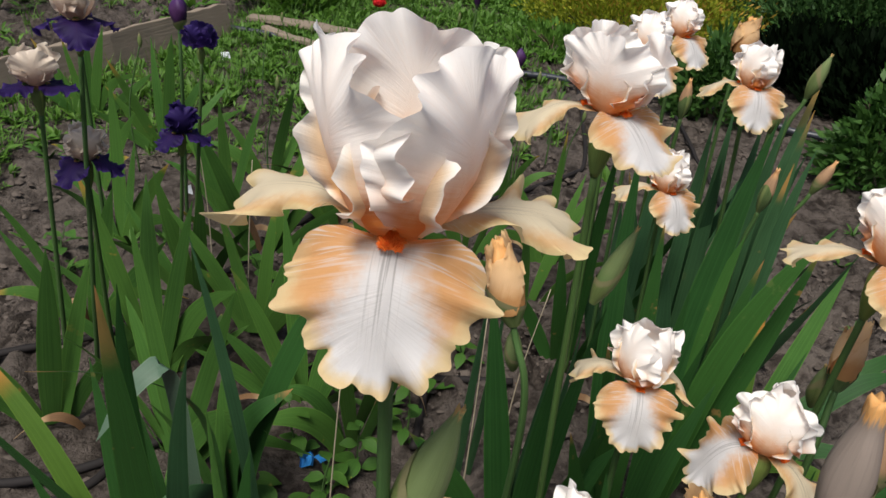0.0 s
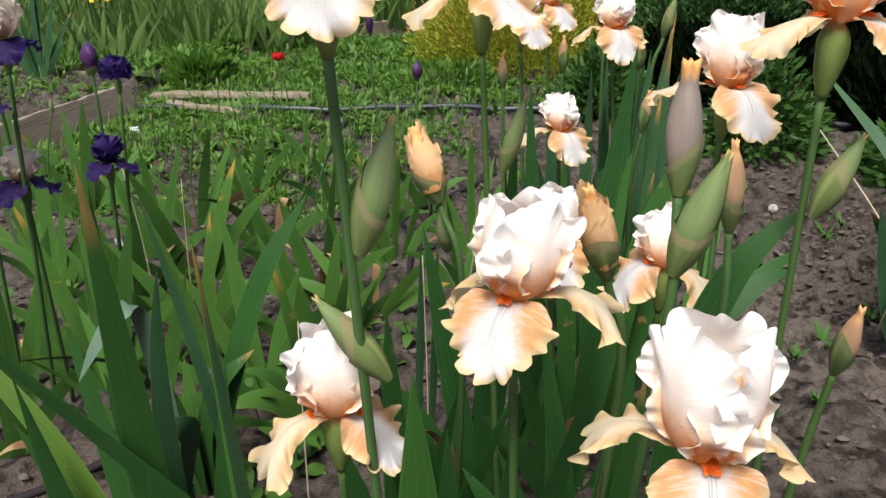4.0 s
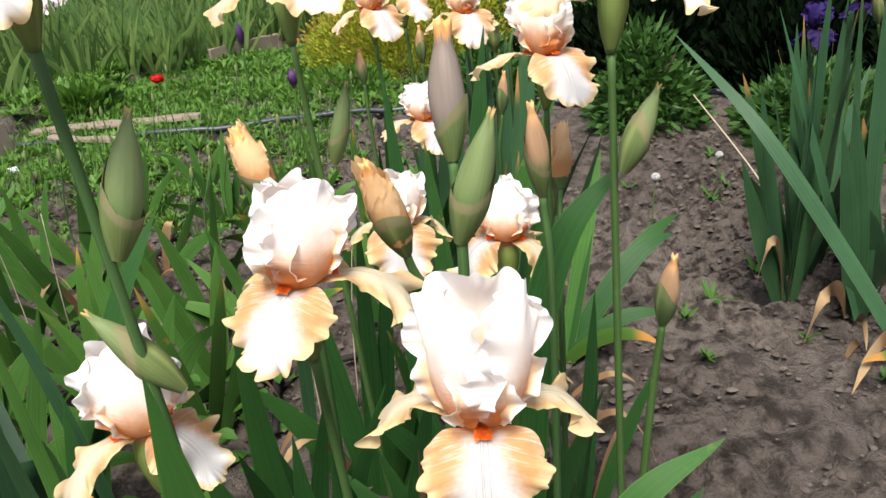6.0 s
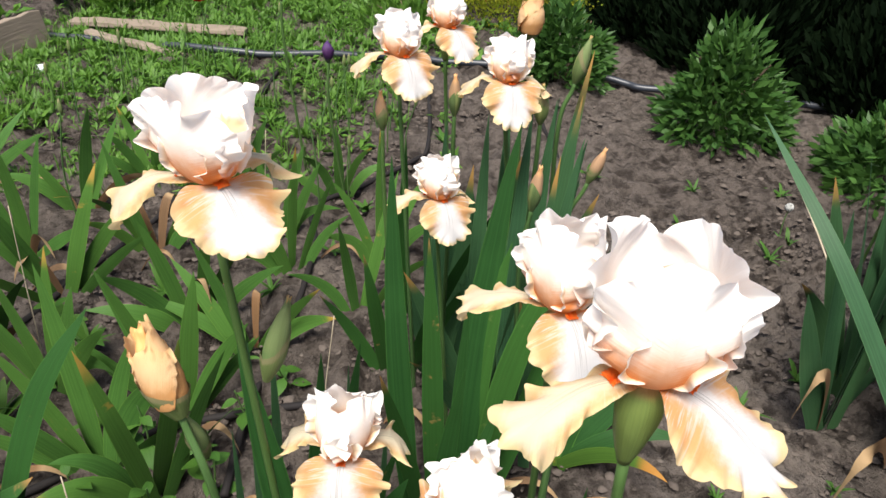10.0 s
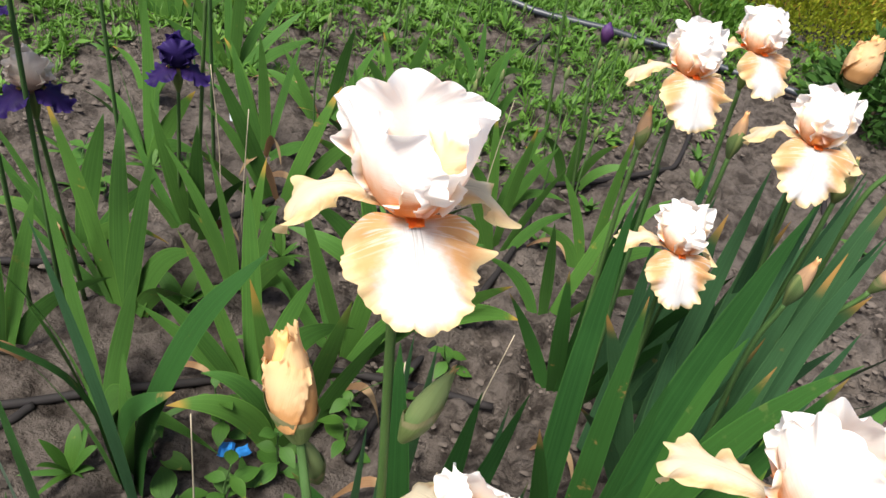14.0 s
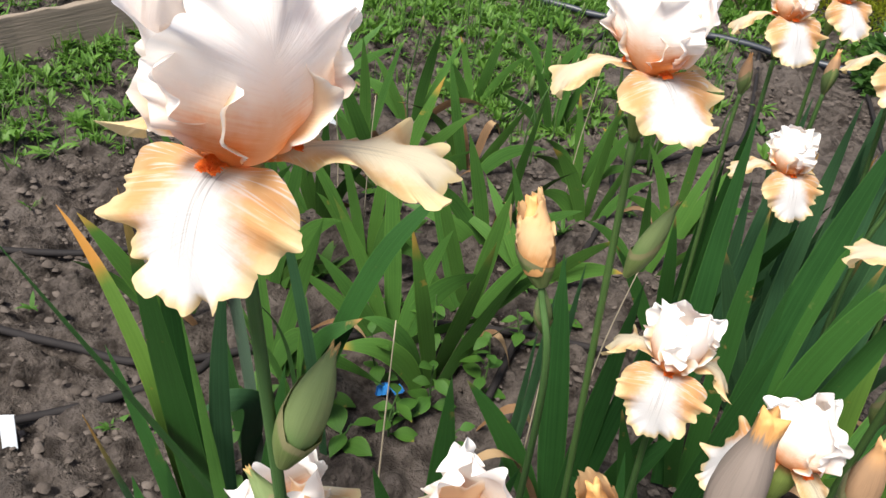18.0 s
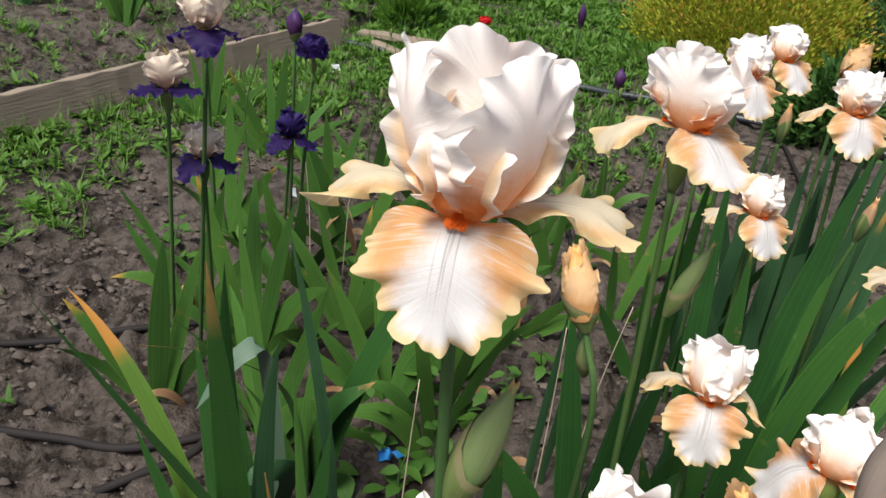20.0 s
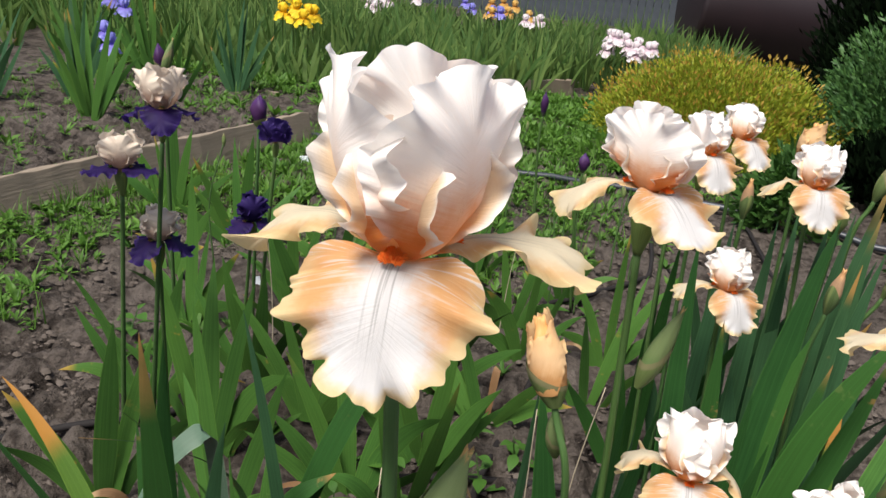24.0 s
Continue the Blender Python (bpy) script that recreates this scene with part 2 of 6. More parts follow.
BUD_PEACH = bud_material("peach_bud", (0.16, 0.17, 0.05), (0.46, 0.20, 0.06), (0.74, 0.40, 0.15), (0.12, 0.3, 0.55, 0.9))
BUD_GREY = bud_material("grey_violet_bud", (0.17, 0.21, 0.10), (0.25, 0.205, 0.175), (0.72, 0.38, 0.13), (0.1, 0.4, 0.86, 0.93))
BUD_GREEN = bud_material("green_bud", (0.13, 0.21, 0.07), (0.17, 0.23, 0.09), (0.62, 0.36, 0.14), (0.3, 0.5, 0.96, 1.02))
BUD_TAN = bud_material("tan_bud", (0.13, 0.19, 0.07), (0.42, 0.26, 0.15), (0.68, 0.38, 0.17), (0.25, 0.5, 0.75, 0.95))
BUD_VIOLET = bud_material("violet_bud", (0.09, 0.12, 0.06), (0.055, 0.018, 0.075), (0.06, 0.02, 0.11), (0.1, 0.25, 0.6, 0.9))


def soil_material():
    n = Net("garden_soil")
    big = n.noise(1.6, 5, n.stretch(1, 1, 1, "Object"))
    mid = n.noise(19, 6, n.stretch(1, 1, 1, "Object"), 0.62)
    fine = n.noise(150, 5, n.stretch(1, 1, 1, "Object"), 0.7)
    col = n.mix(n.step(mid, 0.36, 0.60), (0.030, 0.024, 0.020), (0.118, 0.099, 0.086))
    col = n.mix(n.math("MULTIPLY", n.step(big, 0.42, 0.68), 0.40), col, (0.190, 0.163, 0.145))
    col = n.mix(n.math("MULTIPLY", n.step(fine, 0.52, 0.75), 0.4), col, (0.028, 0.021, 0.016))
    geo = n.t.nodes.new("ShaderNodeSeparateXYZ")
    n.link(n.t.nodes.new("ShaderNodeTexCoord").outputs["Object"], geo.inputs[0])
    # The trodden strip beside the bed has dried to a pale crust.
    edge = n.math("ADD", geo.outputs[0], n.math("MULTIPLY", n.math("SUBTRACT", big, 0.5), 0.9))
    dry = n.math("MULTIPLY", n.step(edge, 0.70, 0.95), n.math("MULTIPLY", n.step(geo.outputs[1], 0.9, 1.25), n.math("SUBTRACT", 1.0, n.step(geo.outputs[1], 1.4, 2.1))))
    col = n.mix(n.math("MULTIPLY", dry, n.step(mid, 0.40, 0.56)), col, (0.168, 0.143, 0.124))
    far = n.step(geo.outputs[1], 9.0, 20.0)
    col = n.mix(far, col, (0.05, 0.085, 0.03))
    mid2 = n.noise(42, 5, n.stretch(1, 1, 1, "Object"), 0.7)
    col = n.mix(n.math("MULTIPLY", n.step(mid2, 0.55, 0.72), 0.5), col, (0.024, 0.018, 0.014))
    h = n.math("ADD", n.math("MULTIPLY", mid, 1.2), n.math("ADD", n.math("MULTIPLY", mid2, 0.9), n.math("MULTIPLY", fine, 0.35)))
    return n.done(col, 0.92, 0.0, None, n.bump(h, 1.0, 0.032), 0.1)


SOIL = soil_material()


def clod_material():
    n = Net("soil_clods")
    g = n.t.nodes.new("ShaderNodeNewGeometry").outputs["Random Per Island"]
    f = n.noise(120, 4, n.stretch(1, 1, 1, "Object"), 0.7)
    col = n.mix(g, (0.060, 0.050, 0.043), (0.125, 0.105, 0.091))
    col = n.mix(n.math("MULTIPLY", f, 0.5), col, (0.055, 0.044, 0.037))
    return n.done(col, 0.95, 0.0, None, n.bump(f, 0.7, 0.004), 0.1)


CLOD = clod_material()


def weed_material(name, a, b, sheer=0.25, spec=0.3):
    n = Net(name)
    g = n.t.nodes.new("ShaderNodeNewGeometry").outputs["Random Per Island"]
    col = n.mix(g, a, b)
    f = n.noise(18, 3, n.stretch(1, 1, 1, "Object"))
    col = n.mix(n.math("MULTIPLY", f, 0.4), col, tuple(0.55 * c for c in a))
    return n.done(col, 0.55, sheer, n.mix(0.5, col, (b[0] * 1.3, b[1] * 1.5, b[2])), None, spec)


WEED = weed_material("weed_leaf", (0.050, 0.130, 0.014), (0.105, 0.215, 0.030))
FAR_LEAF = weed_material("far_iris_leaf", (0.050, 0.118, 0.028), (0.165, 0.245, 0.066))
PEONY = weed_material("peony_leaf", (0.026, 0.076, 0.014), (0.058, 0.135, 0.025), 0.2)
CONIFER = weed_material("conifer_spray", (0.026, 0.076, 0.020), (0.072, 0.160, 0.038), 0.08)
GOLD_BUSH = weed_material("golden_bush_leaf", (0.14, 0.21, 0.015), (0.38, 0.38, 0.035), 0.25)
BUSH_TIP = weed_material("bush_tip_leaf", (0.34, 0.22, 0.03), (0.40, 0.26, 0.05), 0.2)
# Near-black because deep shade is put into the leaf colour.
SHADED_HEDGE = weed_material("shade_coloured_hedge", (0.002, 0.005, 0.002), (0.005, 0.010, 0.004), 0.02, 0.02)


def wood_material():
    n = Net("weathered_board")
    g = n.noise(4.0, 6, n.stretch(1.2, 30, 30, "Object"), 0.6)
    s = n.noise(2.5, 4, n.stretch(1, 1, 1, "Object"))
    col = n.mix(g, (0.125, 0.100, 0.076), (0.28, 0.230, 0.178))
    col = n.mix(n.math("MULTIPLY", n.step(s, 0.45, 0.7), 0.5), col, (0.22, 0.175, 0.135))
    return n.done(col, 0.85, 0.0, None, n.bump(g, 0.7, 0.004), 0.2)


BOARD = wood_material()


def plain_material(name, a, b, scale, rough, spec=0.4, metal=0.0, bump=0.2):
    n = Net(name)
    f = n.noise(scale, 5, n.stretch(1, 1, 1, "Object"))
    return n.done(n.mix(f, a, b), rough, 0.0, None, n.bump(f, bump, 0.003), spec, metal)


PIPE = plain_material("black_pipe", (0.014, 0.017, 0.024), (0.034, 0.040, 0.052), 9, 0.42, 0.5)
DRIP = plain_material("drip_tube", (0.012, 0.011, 0.012), (0.026, 0.023, 0.022), 12, 0.7, 0.12)
TANK = plain_material("maroon_tank", (0.010, 0.005, 0.007), (0.018, 0.008, 0.010), 3, 0.5, 0.5)
FENCE = plain_material("grey_fence_board", (0.035, 0.042, 0.052), (0.075, 0.085, 0.098), 6, 0.85, 0.2)
TAG = plain_material("white_plastic", (0.48, 0.52, 0.56), (0.60, 0.64, 0.68), 20, 0.5, 0.4)
BLUE = plain_material("blue_plastic", (0.02, 0.20, 0.62), (0.05, 0.32, 0.78), 30, 0.4, 0.5)
FLUFF = plain_material("seed_fluff", (0.30, 0.31, 0.30), (0.46, 0.46, 0.44), 80, 0.9, 0.1)
TWIG = plain_material("bark", (0.06, 0.045, 0.03), (0.12, 0.09, 0.06), 30, 0.9, 0.2)
PEACH_FURL = standard_material("furled_peach_petal", (0.78, 0.54, 0.30), (0.62, 0.33, 0.13), (0.80, 0.55, 0.28), 0.7)
STRAW = plain_material("bleached_stalk", (0.30, 0.25, 0.17), (0.46, 0.40, 0.30), 40, 0.85, 0.2)
SOFT_LEAF = green_material("soft_weed_leaf", (0.042, 0.112, 0.018), (0.030, 0.084, 0.014), (0.30, 0.25, 0.06), 0.9, 0.25, 0.55, 30, 0.1)
LEAF_FRESH = green_material("fresh_iris_leaf", (0.030, 0.098, 0.021), (0.016, 0.058, 0.013), (0.1, 0.15, 0.04), 0.98, wear=-0.2)

# ---- mesh helpers ----
def smooth(x, lo, hi):
    t = np.clip((x - lo) / (hi - lo), 0, 1)
    return t * t * (3 - 2 * t)


def lattice(ix, iy, seed):
    h = (ix * 374761393 + iy * 668265263 + seed * 974634773) & 0x7FFFFFFF
    h = ((h ^ (h >> 13)) * 1274126177) & 0x7FFFFFFF
    return ((h ^ (h >> 16)) & 0xFFFF) / 65535.0


def value_noise(x, y, seed=0):
    x, y = np.asarray(x, float), np.asarray(y, float)
    ix, iy = np.floor(x).astype(np.int64), np.floor(y).astype(np.int64)
    fx, fy = x - ix, y - iy
    fx, fy = fx * fx * (3 - 2 * fx), fy * fy * (3 - 2 * fy)
    a, b = lattice(ix, iy, seed), lattice(ix + 1, iy, seed)
    c, d = lattice(ix, iy + 1, seed), lattice(ix + 1, iy + 1, seed)
    return (a * (1 - fx) + b * fx) * (1 - fy) + (c * (1 - fx) + d * fx) * fy - 0.5


def ground_z(x, y):
    return 0.035 * value_noise(np.asarray(x) * 2.2, np.asarray(y) * 2.2, 3) + 0.022 * value_noise(np.asarray(x) * 7, np.asarray(y) * 7, 4)


def mesh_of(name, verts, faces, uvs=None, shade=True):
    me = bpy.data.meshes.new(name)
    me.from_pydata([tuple(v) for v in np.asarray(verts).tolist()], [], [tuple(f) for f in faces])
    if uvs is not None:
        layer = me.uv_layers.new(name="UVMap")
        idx = np.zeros(len(me.loops), dtype=np.int32)
        me.loops.foreach_get("vertex_index", idx)
        layer.data.foreach_set("uv", np.asarray(uvs, dtype=np.float32)[idx].ravel())
    if shade:
        me.polygons.foreach_set("use_smooth", np.ones(len(me.polygons), dtype=bool))
    me.update()
    return me


def part(name, me, material, parent=None, label=""):
    ob = new(name, me)
    if not me.materials:
        me.materials.append(material)
    ob.parent = parent
    return tagged(ob, label)


def thing(name, at, label, category, group="", kind=""):
    ob = new(name)
    ob.location = at
    ob.empty_display_size = 0.05
    return tagged(ob, label, category, group, kind)


def grid_faces(n, m, wrap=False):
    out = []
    for i in range(n - 1):
        for j in range(m if wrap else m - 1):
            k = (j + 1) % m
            out.append((i * m + j, i * m + k, (i + 1) * m + k, (i + 1) * m + j))
    return out


def grid_uv(n, m):
    v, u = np.meshgrid(np.linspace(0, 1, n), np.linspace(0, 1, m), indexing="ij")
    return np.stack([u.ravel(), v.ravel()], 1)


def sheet(name, pts):
    n, m = pts.shape[:2]
    return mesh_of(name, pts.reshape(-1, 3), grid_faces(n, m), grid_uv(n, m))


def petal_sheet(name, pts, flat, rim):
    """A petal mesh; its two halves share the midrib. One UV map lies flat on the petal, one follows the rim."""
    n, m = pts.shape[:2]
    idx = np.arange(n * m).reshape(n, m)
    half = n // 2
    idx[half + 1 :, 0] = idx[:half, 0][::-1]
    faces = []
    for i in range(n - 1):
        for j in range(m - 1):
            faces.append((idx[i, j], idx[i, j + 1], idx[i + 1, j + 1], idx[i + 1, j]))
    faces = [tuple(int(k) for k in f) for f in faces]
    me = mesh_of(name, pts.reshape(-1, 3), faces, flat.reshape(-1, 2))
    layer = me.uv_layers.new(name="Rim")
    li = np.zeros(len(me.loops), dtype=np.int32)
    me.loops.foreach_get("vertex_index", li)
    layer.data.foreach_set("uv", rim.reshape(-1, 2).astype(np.float32)[li].ravel())
    return me


def turn_z(pts, deg):
    c, s = math.cos(radians(deg)), math.sin(radians(deg))
    return pts @ np.array([[c, s, 0], [-s, c, 0], [0, 0, 1.0]])


def tube(name, points, radii, m=10, caps=True):
    """A tapered tube along a polyline."""
    p = np.asarray(points, float)
    r = np.broadcast_to(np.asarray(radii, float), (len(p),))
    t = np.gradient(p, axis=0)
    t /= np.linalg.norm(t, axis=1)[:, None]
    ref = np.array([1.0, 0, 0]) if abs(t[0][0]) < 0.8 else np.array([0, 1.0, 0])
    rings = []
    for i in range(len(p)):
        a = np.cross(t[i], ref)
        a /= np.linalg.norm(a)
        b = np.cross(t[i], a)
        ang = np.linspace(0, 2 * np.pi, m, endpoint=False)
        rings.append(p[i] + r[i] * (np.cos(ang)[:, None] * a + np.sin(ang)[:, None] * b))
    verts = np.concatenate(rings)
    faces = grid_faces(len(p), m, True)
    if caps:
        faces += [tuple(range(m))[::-1], tuple(range((len(p) - 1) * m, len(p) * m))]
    return mesh_of(name, verts, faces, grid_uv(len(p), m))


def spline(points, n=24):
    """Catmull-Rom through the points."""
    p = np.asarray(points, float)
    p = np.vstack([2 * p[0] - p[1], p, 2 * p[-1] - p[-2]])
    out = []
    for u in np.linspace(0, len(p) - 3 - 1e-6, n):
        i = int(u)
        f = u - i
        a, b, c, d = p[i : i + 4]
        out.append(0.5 * (2 * b + (c - a) * f + (2 * a - 5 * b + 4 * c - d) * f * f + (3 * b - 3 * c + d - a) * f**3))
    return np.array(out)


# ---- iris flower ----
def waves(rng, arg, freqs, amps):
    out = 0
    for f, a in zip(freqs, amps):
        out = out + a * np.sin(f * arg + rng.uniform(0, 6.28))
    return out


def petal(rng, length, half, start_r, start_z, phi_keys, width_keys, curl_keys, ruffle, nq=121, nr=13, round_from=0.6, folds=8, lobes=0.05, power=2.4, notch=0.0, deep=2.0, twist=0.0):
    """A petal whose rim is longer than its body: elevation, width and curl change along it, and the rim ruffles."""
    # The outline, from the claw round to the tip.
    xo = 1 - (1 - np.linspace(0, 1, 700)) ** 2
    end = np.clip((xo - round_from) / (1 - round_from), 0, 1)
    yo = half * np.interp(xo, *width_keys) * np.sqrt(np.clip(1 - end**power, 0, 1))
    k = np.ones(25) / 25
    yo[:-1] = np.convolve(np.pad(yo, 12, mode="edge"), k, "valid")[:-1]
    arc = np.concatenate([[0], np.cumsum(np.hypot(np.diff(xo) * length, np.diff(yo)))])
    q = np.linspace(-1, 1, nq)
    at = (1 - np.abs(q)) * arc[-1]
    X, Y = np.interp(at, arc, xo), np.interp(at, arc, yo)
    rho = 1 - (1 - np.linspace(0, 1, nr)) ** 1.5
    Q, P = np.meshgrid(q, rho, indexing="ij")
    fade = smooth(X, 0.08, 0.38)[:, None]
    ph = rng.uniform(0, 6.28)
    turn = np.pi * folds * q + 1.1 * np.sin(2.3 * q + ph) + ph
    big = (np.sin(turn) + 0.45 * np.sin(1.7 * turn + 2.0))[:, None]
    mid = waves(rng, np.pi * q, (2.1 * folds, 2.9 * folds), (0.7, 0.5))[:, None]
    fine = waves(rng, np.pi * q, (4.3 * folds, 5.6 * folds), (0.6, 0.5))[:, None]
    scal = (np.abs(np.sin(1.15 * turn + 0.6)) ** 0.6 - 0.7)[:, None] + 0.26 * mid + 0.12 * fine
    grow = 1 + lobes * (0.36 + 0.84 * smooth(-np.abs(q), -0.5, -0.15)[:, None]) * fade * P**3 * scal
    xs = 0.70 * X[:, None]
    x = xs + P * (X[:, None] - xs) * grow
    y = np.sign(Q) * P * Y[:, None] * grow
    if notch:
        x = x - notch * np.exp(-((y / half) / 0.2) ** 2) * smooth(x, 0.7, 1.0)
    off = ruffle * fade * (P**deep * big + 0.55 * P ** (deep + 1.2) * mid + 0.20 * P**6 * fine)
    off = off + 0.22 * ruffle * fade * P * np.sin(9 * x + 3.5 * y / half + ph)
    # Lay it along the bent midrib.
    t = np.linspace(0, 1.15, 240)
    phi = np.radians(np.interp(t, *phi_keys))
    phi = np.convolve(np.pad(phi, 14, mode="edge"), np.ones(29) / 29, "valid")
    dt = length * (t[1] - t[0])
    r = start_r + np.concatenate([[0], np.cumsum(np.cos(phi[:-1]) * dt)])
    z = start_z + np.concatenate([[0], np.cumsum(np.sin(phi[:-1]) * dt)])
    PH = np.interp(x, t, phi)
    curl = np.interp(x, *curl_keys)
    curl = np.where(np.abs(curl) < 0.5, 0.5, curl)
    th = np.clip(curl * y, -2.6, 2.6)
    lat = np.sin(th) / curl - off * np.sin(th)
    up = (1 - np.cos(th)) / curl + off * np.cos(th)
    tw = radians(twist) * smooth(x, 0.15, 0.85)
    lat, up = lat * np.cos(tw) - up * np.sin(tw), lat * np.sin(tw) + up * np.cos(tw)
    R = np.interp(x, t, r) - np.sin(PH) * up
    Z = np.interp(x, t, z) + np.cos(PH) * up
    pts = np.stack([R, lat, Z], -1)
    flat = np.stack([0.5 + 0.5 * y / half, x], -1)
    return pts, flat, np.stack([Q, P], -1)


def fall_petal(rng, size=1.0, droop=-78, nq=121, nr=13, ruffle=0.0055, wide=1.0, furled=False, twist=0.0):
    """Broad shoulders taper to a narrow tip; a furled fall is a folded strip with a frilled end."""
    if furled:
        keys = ([0, 0.2, 0.45, 0.7, 0.88, 1], [24, 12, droop * 0.5, droop * 0.9, droop - 14, droop - 40])
        return petal(rng, 0.090 * size, 0.037 * size * wide, 0.007 * size, 0.0, keys,
                     ([0, 0.12, 0.3, 0.5, 0.7, 0.88, 1], [0.22, 0.42, 0.58, 0.66, 0.86, 1.22, 1.2]),
                     ([0, 0.25, 0.6, 0.8, 1], [40, -34, -48, -16, 6]), ruffle * size, nq, nr, 0.80, 5, 0.16, 2.2, 0.0, 2.6, twist)
    keys = ([0, 0.10, 0.24, 0.42, 0.65, 0.85, 1], [26, 14, droop * 0.18, droop * 0.72, droop, droop + 2, droop + rng.uniform(-6, 22)])
    return petal(rng, 0.090 * size, 0.050 * size * wide, 0.007 * size, 0.0, keys,
                 ([0, 0.07, 0.14, 0.24, 0.38, 0.54, 0.70, 0.86, 1], [0.16, 0.26, 0.60, 0.94, 1.04, 0.98, 0.78, 0.58, 0.52]),
                 ([0, 0.12, 0.26, 0.5, 0.8, 1], [50, 22, -9, -13, -8, 2]), ruffle * size, nq, nr, 0.80, 6, 0.19, 2.2, 0.0, 3.2)


def standard_petal(rng, size=1.0, lean=100, nq=121, nr=13, ruffle=0.0045, wide=1.0, cup=1.0, close=20):
    """Narrow and cupped below, broad and domed above, with a ruffled rim that rolls out."""
    keys = ([0, 0.10, 0.25, 0.45, 0.68, 0.86, 1], [16, 36, 64, lean - 12, lean, lean + 6 + 0.7 * close, lean + 1.3 * close - rng.uniform(-10, 16)])
    return petal(rng, 0.088 * size, 0.043 * size * wide, 0.006 * size, 0.0, keys,
                 ([0, 0.1, 0.22, 0.38, 0.58, 0.8, 1], [0.18, 0.30, 0.56, 0.86, 1.04, 1.06, 1.0]),
                 ([0, 0.2, 0.5, 0.8, 1], [40, 32, 24 * cup, 16 * cup, 6]), ruffle * size, nq, nr, 0.52, 6, 0.10, 2.5, 0.0, 2.6)


def style_arm(rng, size=1.0, nq=81, nr=9):
    """A hooded shell that stands over the beard, hollow side outwards, its crest frilled."""
    keys = ([0, 0.25, 0.5, 0.78, 0.92, 1], [40, 52, 72, 92, 84, 60])
    return petal(rng, 0.052 * size, 0.021 * size, 0.006 * size, 0.003, keys,
                 ([0, 0.2, 0.45, 0.75, 1], [0.30, 0.52, 0.90, 1.08, 1.0]),
                 ([0, 0.4, 0.8, 1], [-20, -46, -46, -20]), 0.0040 * size, nq, nr, 0.66, 4, 0.14, 2.2, 0.10)


def beard_mesh(rng, size=1.0):
    """A fuzzy caterpillar of short hairs along the throat of a fall."""
    verts, faces, uvs = [], [], []
    for _ in range(560):
        t = rng.uniform(0, 1) ** 0.8
        a = rng.gauss(0, 0.8)
        r0 = 0.008 + 0.025 * t
        z0 = 0.0030 + 0.0085 * math.sin(min(t, 0.85) * 2.0) - 0.0035 * t * t
        side = 0.0068 * math.sin(a) * (1 - 0.25 * t)
        b = np.array([r0, side, z0 + 0.0014 * math.cos(a)]) * size
        d = np.array([rng.uniform(0.1, 0.9), math.sin(a) * 0.9, math.cos(a)])
        d *= rng.uniform(0.0014, 0.0030) * size / np.linalg.norm(d)
        e = np.cross(d, [rng.uniform(-1, 1), rng.uniform(-1, 1), 0.3])
        e *= 0.0007 * size / np.linalg.norm(e)
        e2 = np.cross(d, e)
        e2 *= 0.0007 * size / np.linalg.norm(e2)
        k = len(verts)
        verts += [b - e - e2 - d * 0.6, b + e - e2 - d * 0.6, b + e2 * 1.4 - d * 0.6, b + d]
        faces += [(k, k + 1, k + 3), (k + 1, k + 2, k + 3), (k + 2, k, k + 3)]
        uvs += [(0, t)] * 3 + [(1, t)]
    return mesh_of("beard", verts, faces, uvs, False)


def spindle(length, radius, peak=0.4, m=14, n=18, ridges=0.0, twist=2.0, bend=0.0, tip=0.0, rng=None):
    """A bud or ovary: round, fullest at `peak`, perhaps with furled ridges and a frayed tip."""
    s = np.linspace(0, 1, n)
    a = np.linspace(0, 2 * np.pi, m, endpoint=False)
    prof = bud_profile(s, peak)
    prof = np.where(s < peak, prof, np.maximum(prof, tip * smooth(s, peak, 0.8)))
    S, A = np.meshgrid(s, a, indexing="ij")
    R = radius * prof[:, None] * (1 + ridges * np.sin(3 * A + twist * S * 3) * smooth(S, 0.2, 0.6))
    Z = length * S
    if tip:
        Z = Z + length * 0.04 * smooth(S, 0.8, 1.0) * np.sin(4 * A + 1.3) + length * 0.03 * smooth(S, 0.8, 1) * np.sin(9 * A)
        R = R * (1 + 0.16 * smooth(S, 0.82, 1.0) * np.sin(3 * A + 0.5))
    X = R * np.cos(A) + bend * S**2
    return np.stack([X, R * np.sin(A), Z], -1)


def spindle_mesh(name, pts):
    n, m = pts.shape[:2]
    top, low = pts[-1].mean(0), pts[0].mean(0)
    verts = np.vstack([pts.reshape(-1, 3), [low], [top]])
    uv = np.vstack([grid_uv(n, m), [(0.5, 0)], [(0.5, 1)]])
    faces = grid_faces(n, m, True)
    faces += [((j + 1) % m, j, n * m) for j in range(m)]
    faces += [((n - 1) * m + j, (n - 1) * m + (j + 1) % m, n * m + 1) for j in range(m)]
    return mesh_of(name, verts, faces, uv)


def bud_profile(s, peak):
    q = np.where(s < peak, s / peak, (1 - s) / (1 - peak))
    prof = np.sin(np.pi / 2 * np.clip(q, 0, 1)) ** np.where(s < peak, 1.0, 0.85)
    return np.where(s < peak, 0.30 + 0.70 * prof, prof)


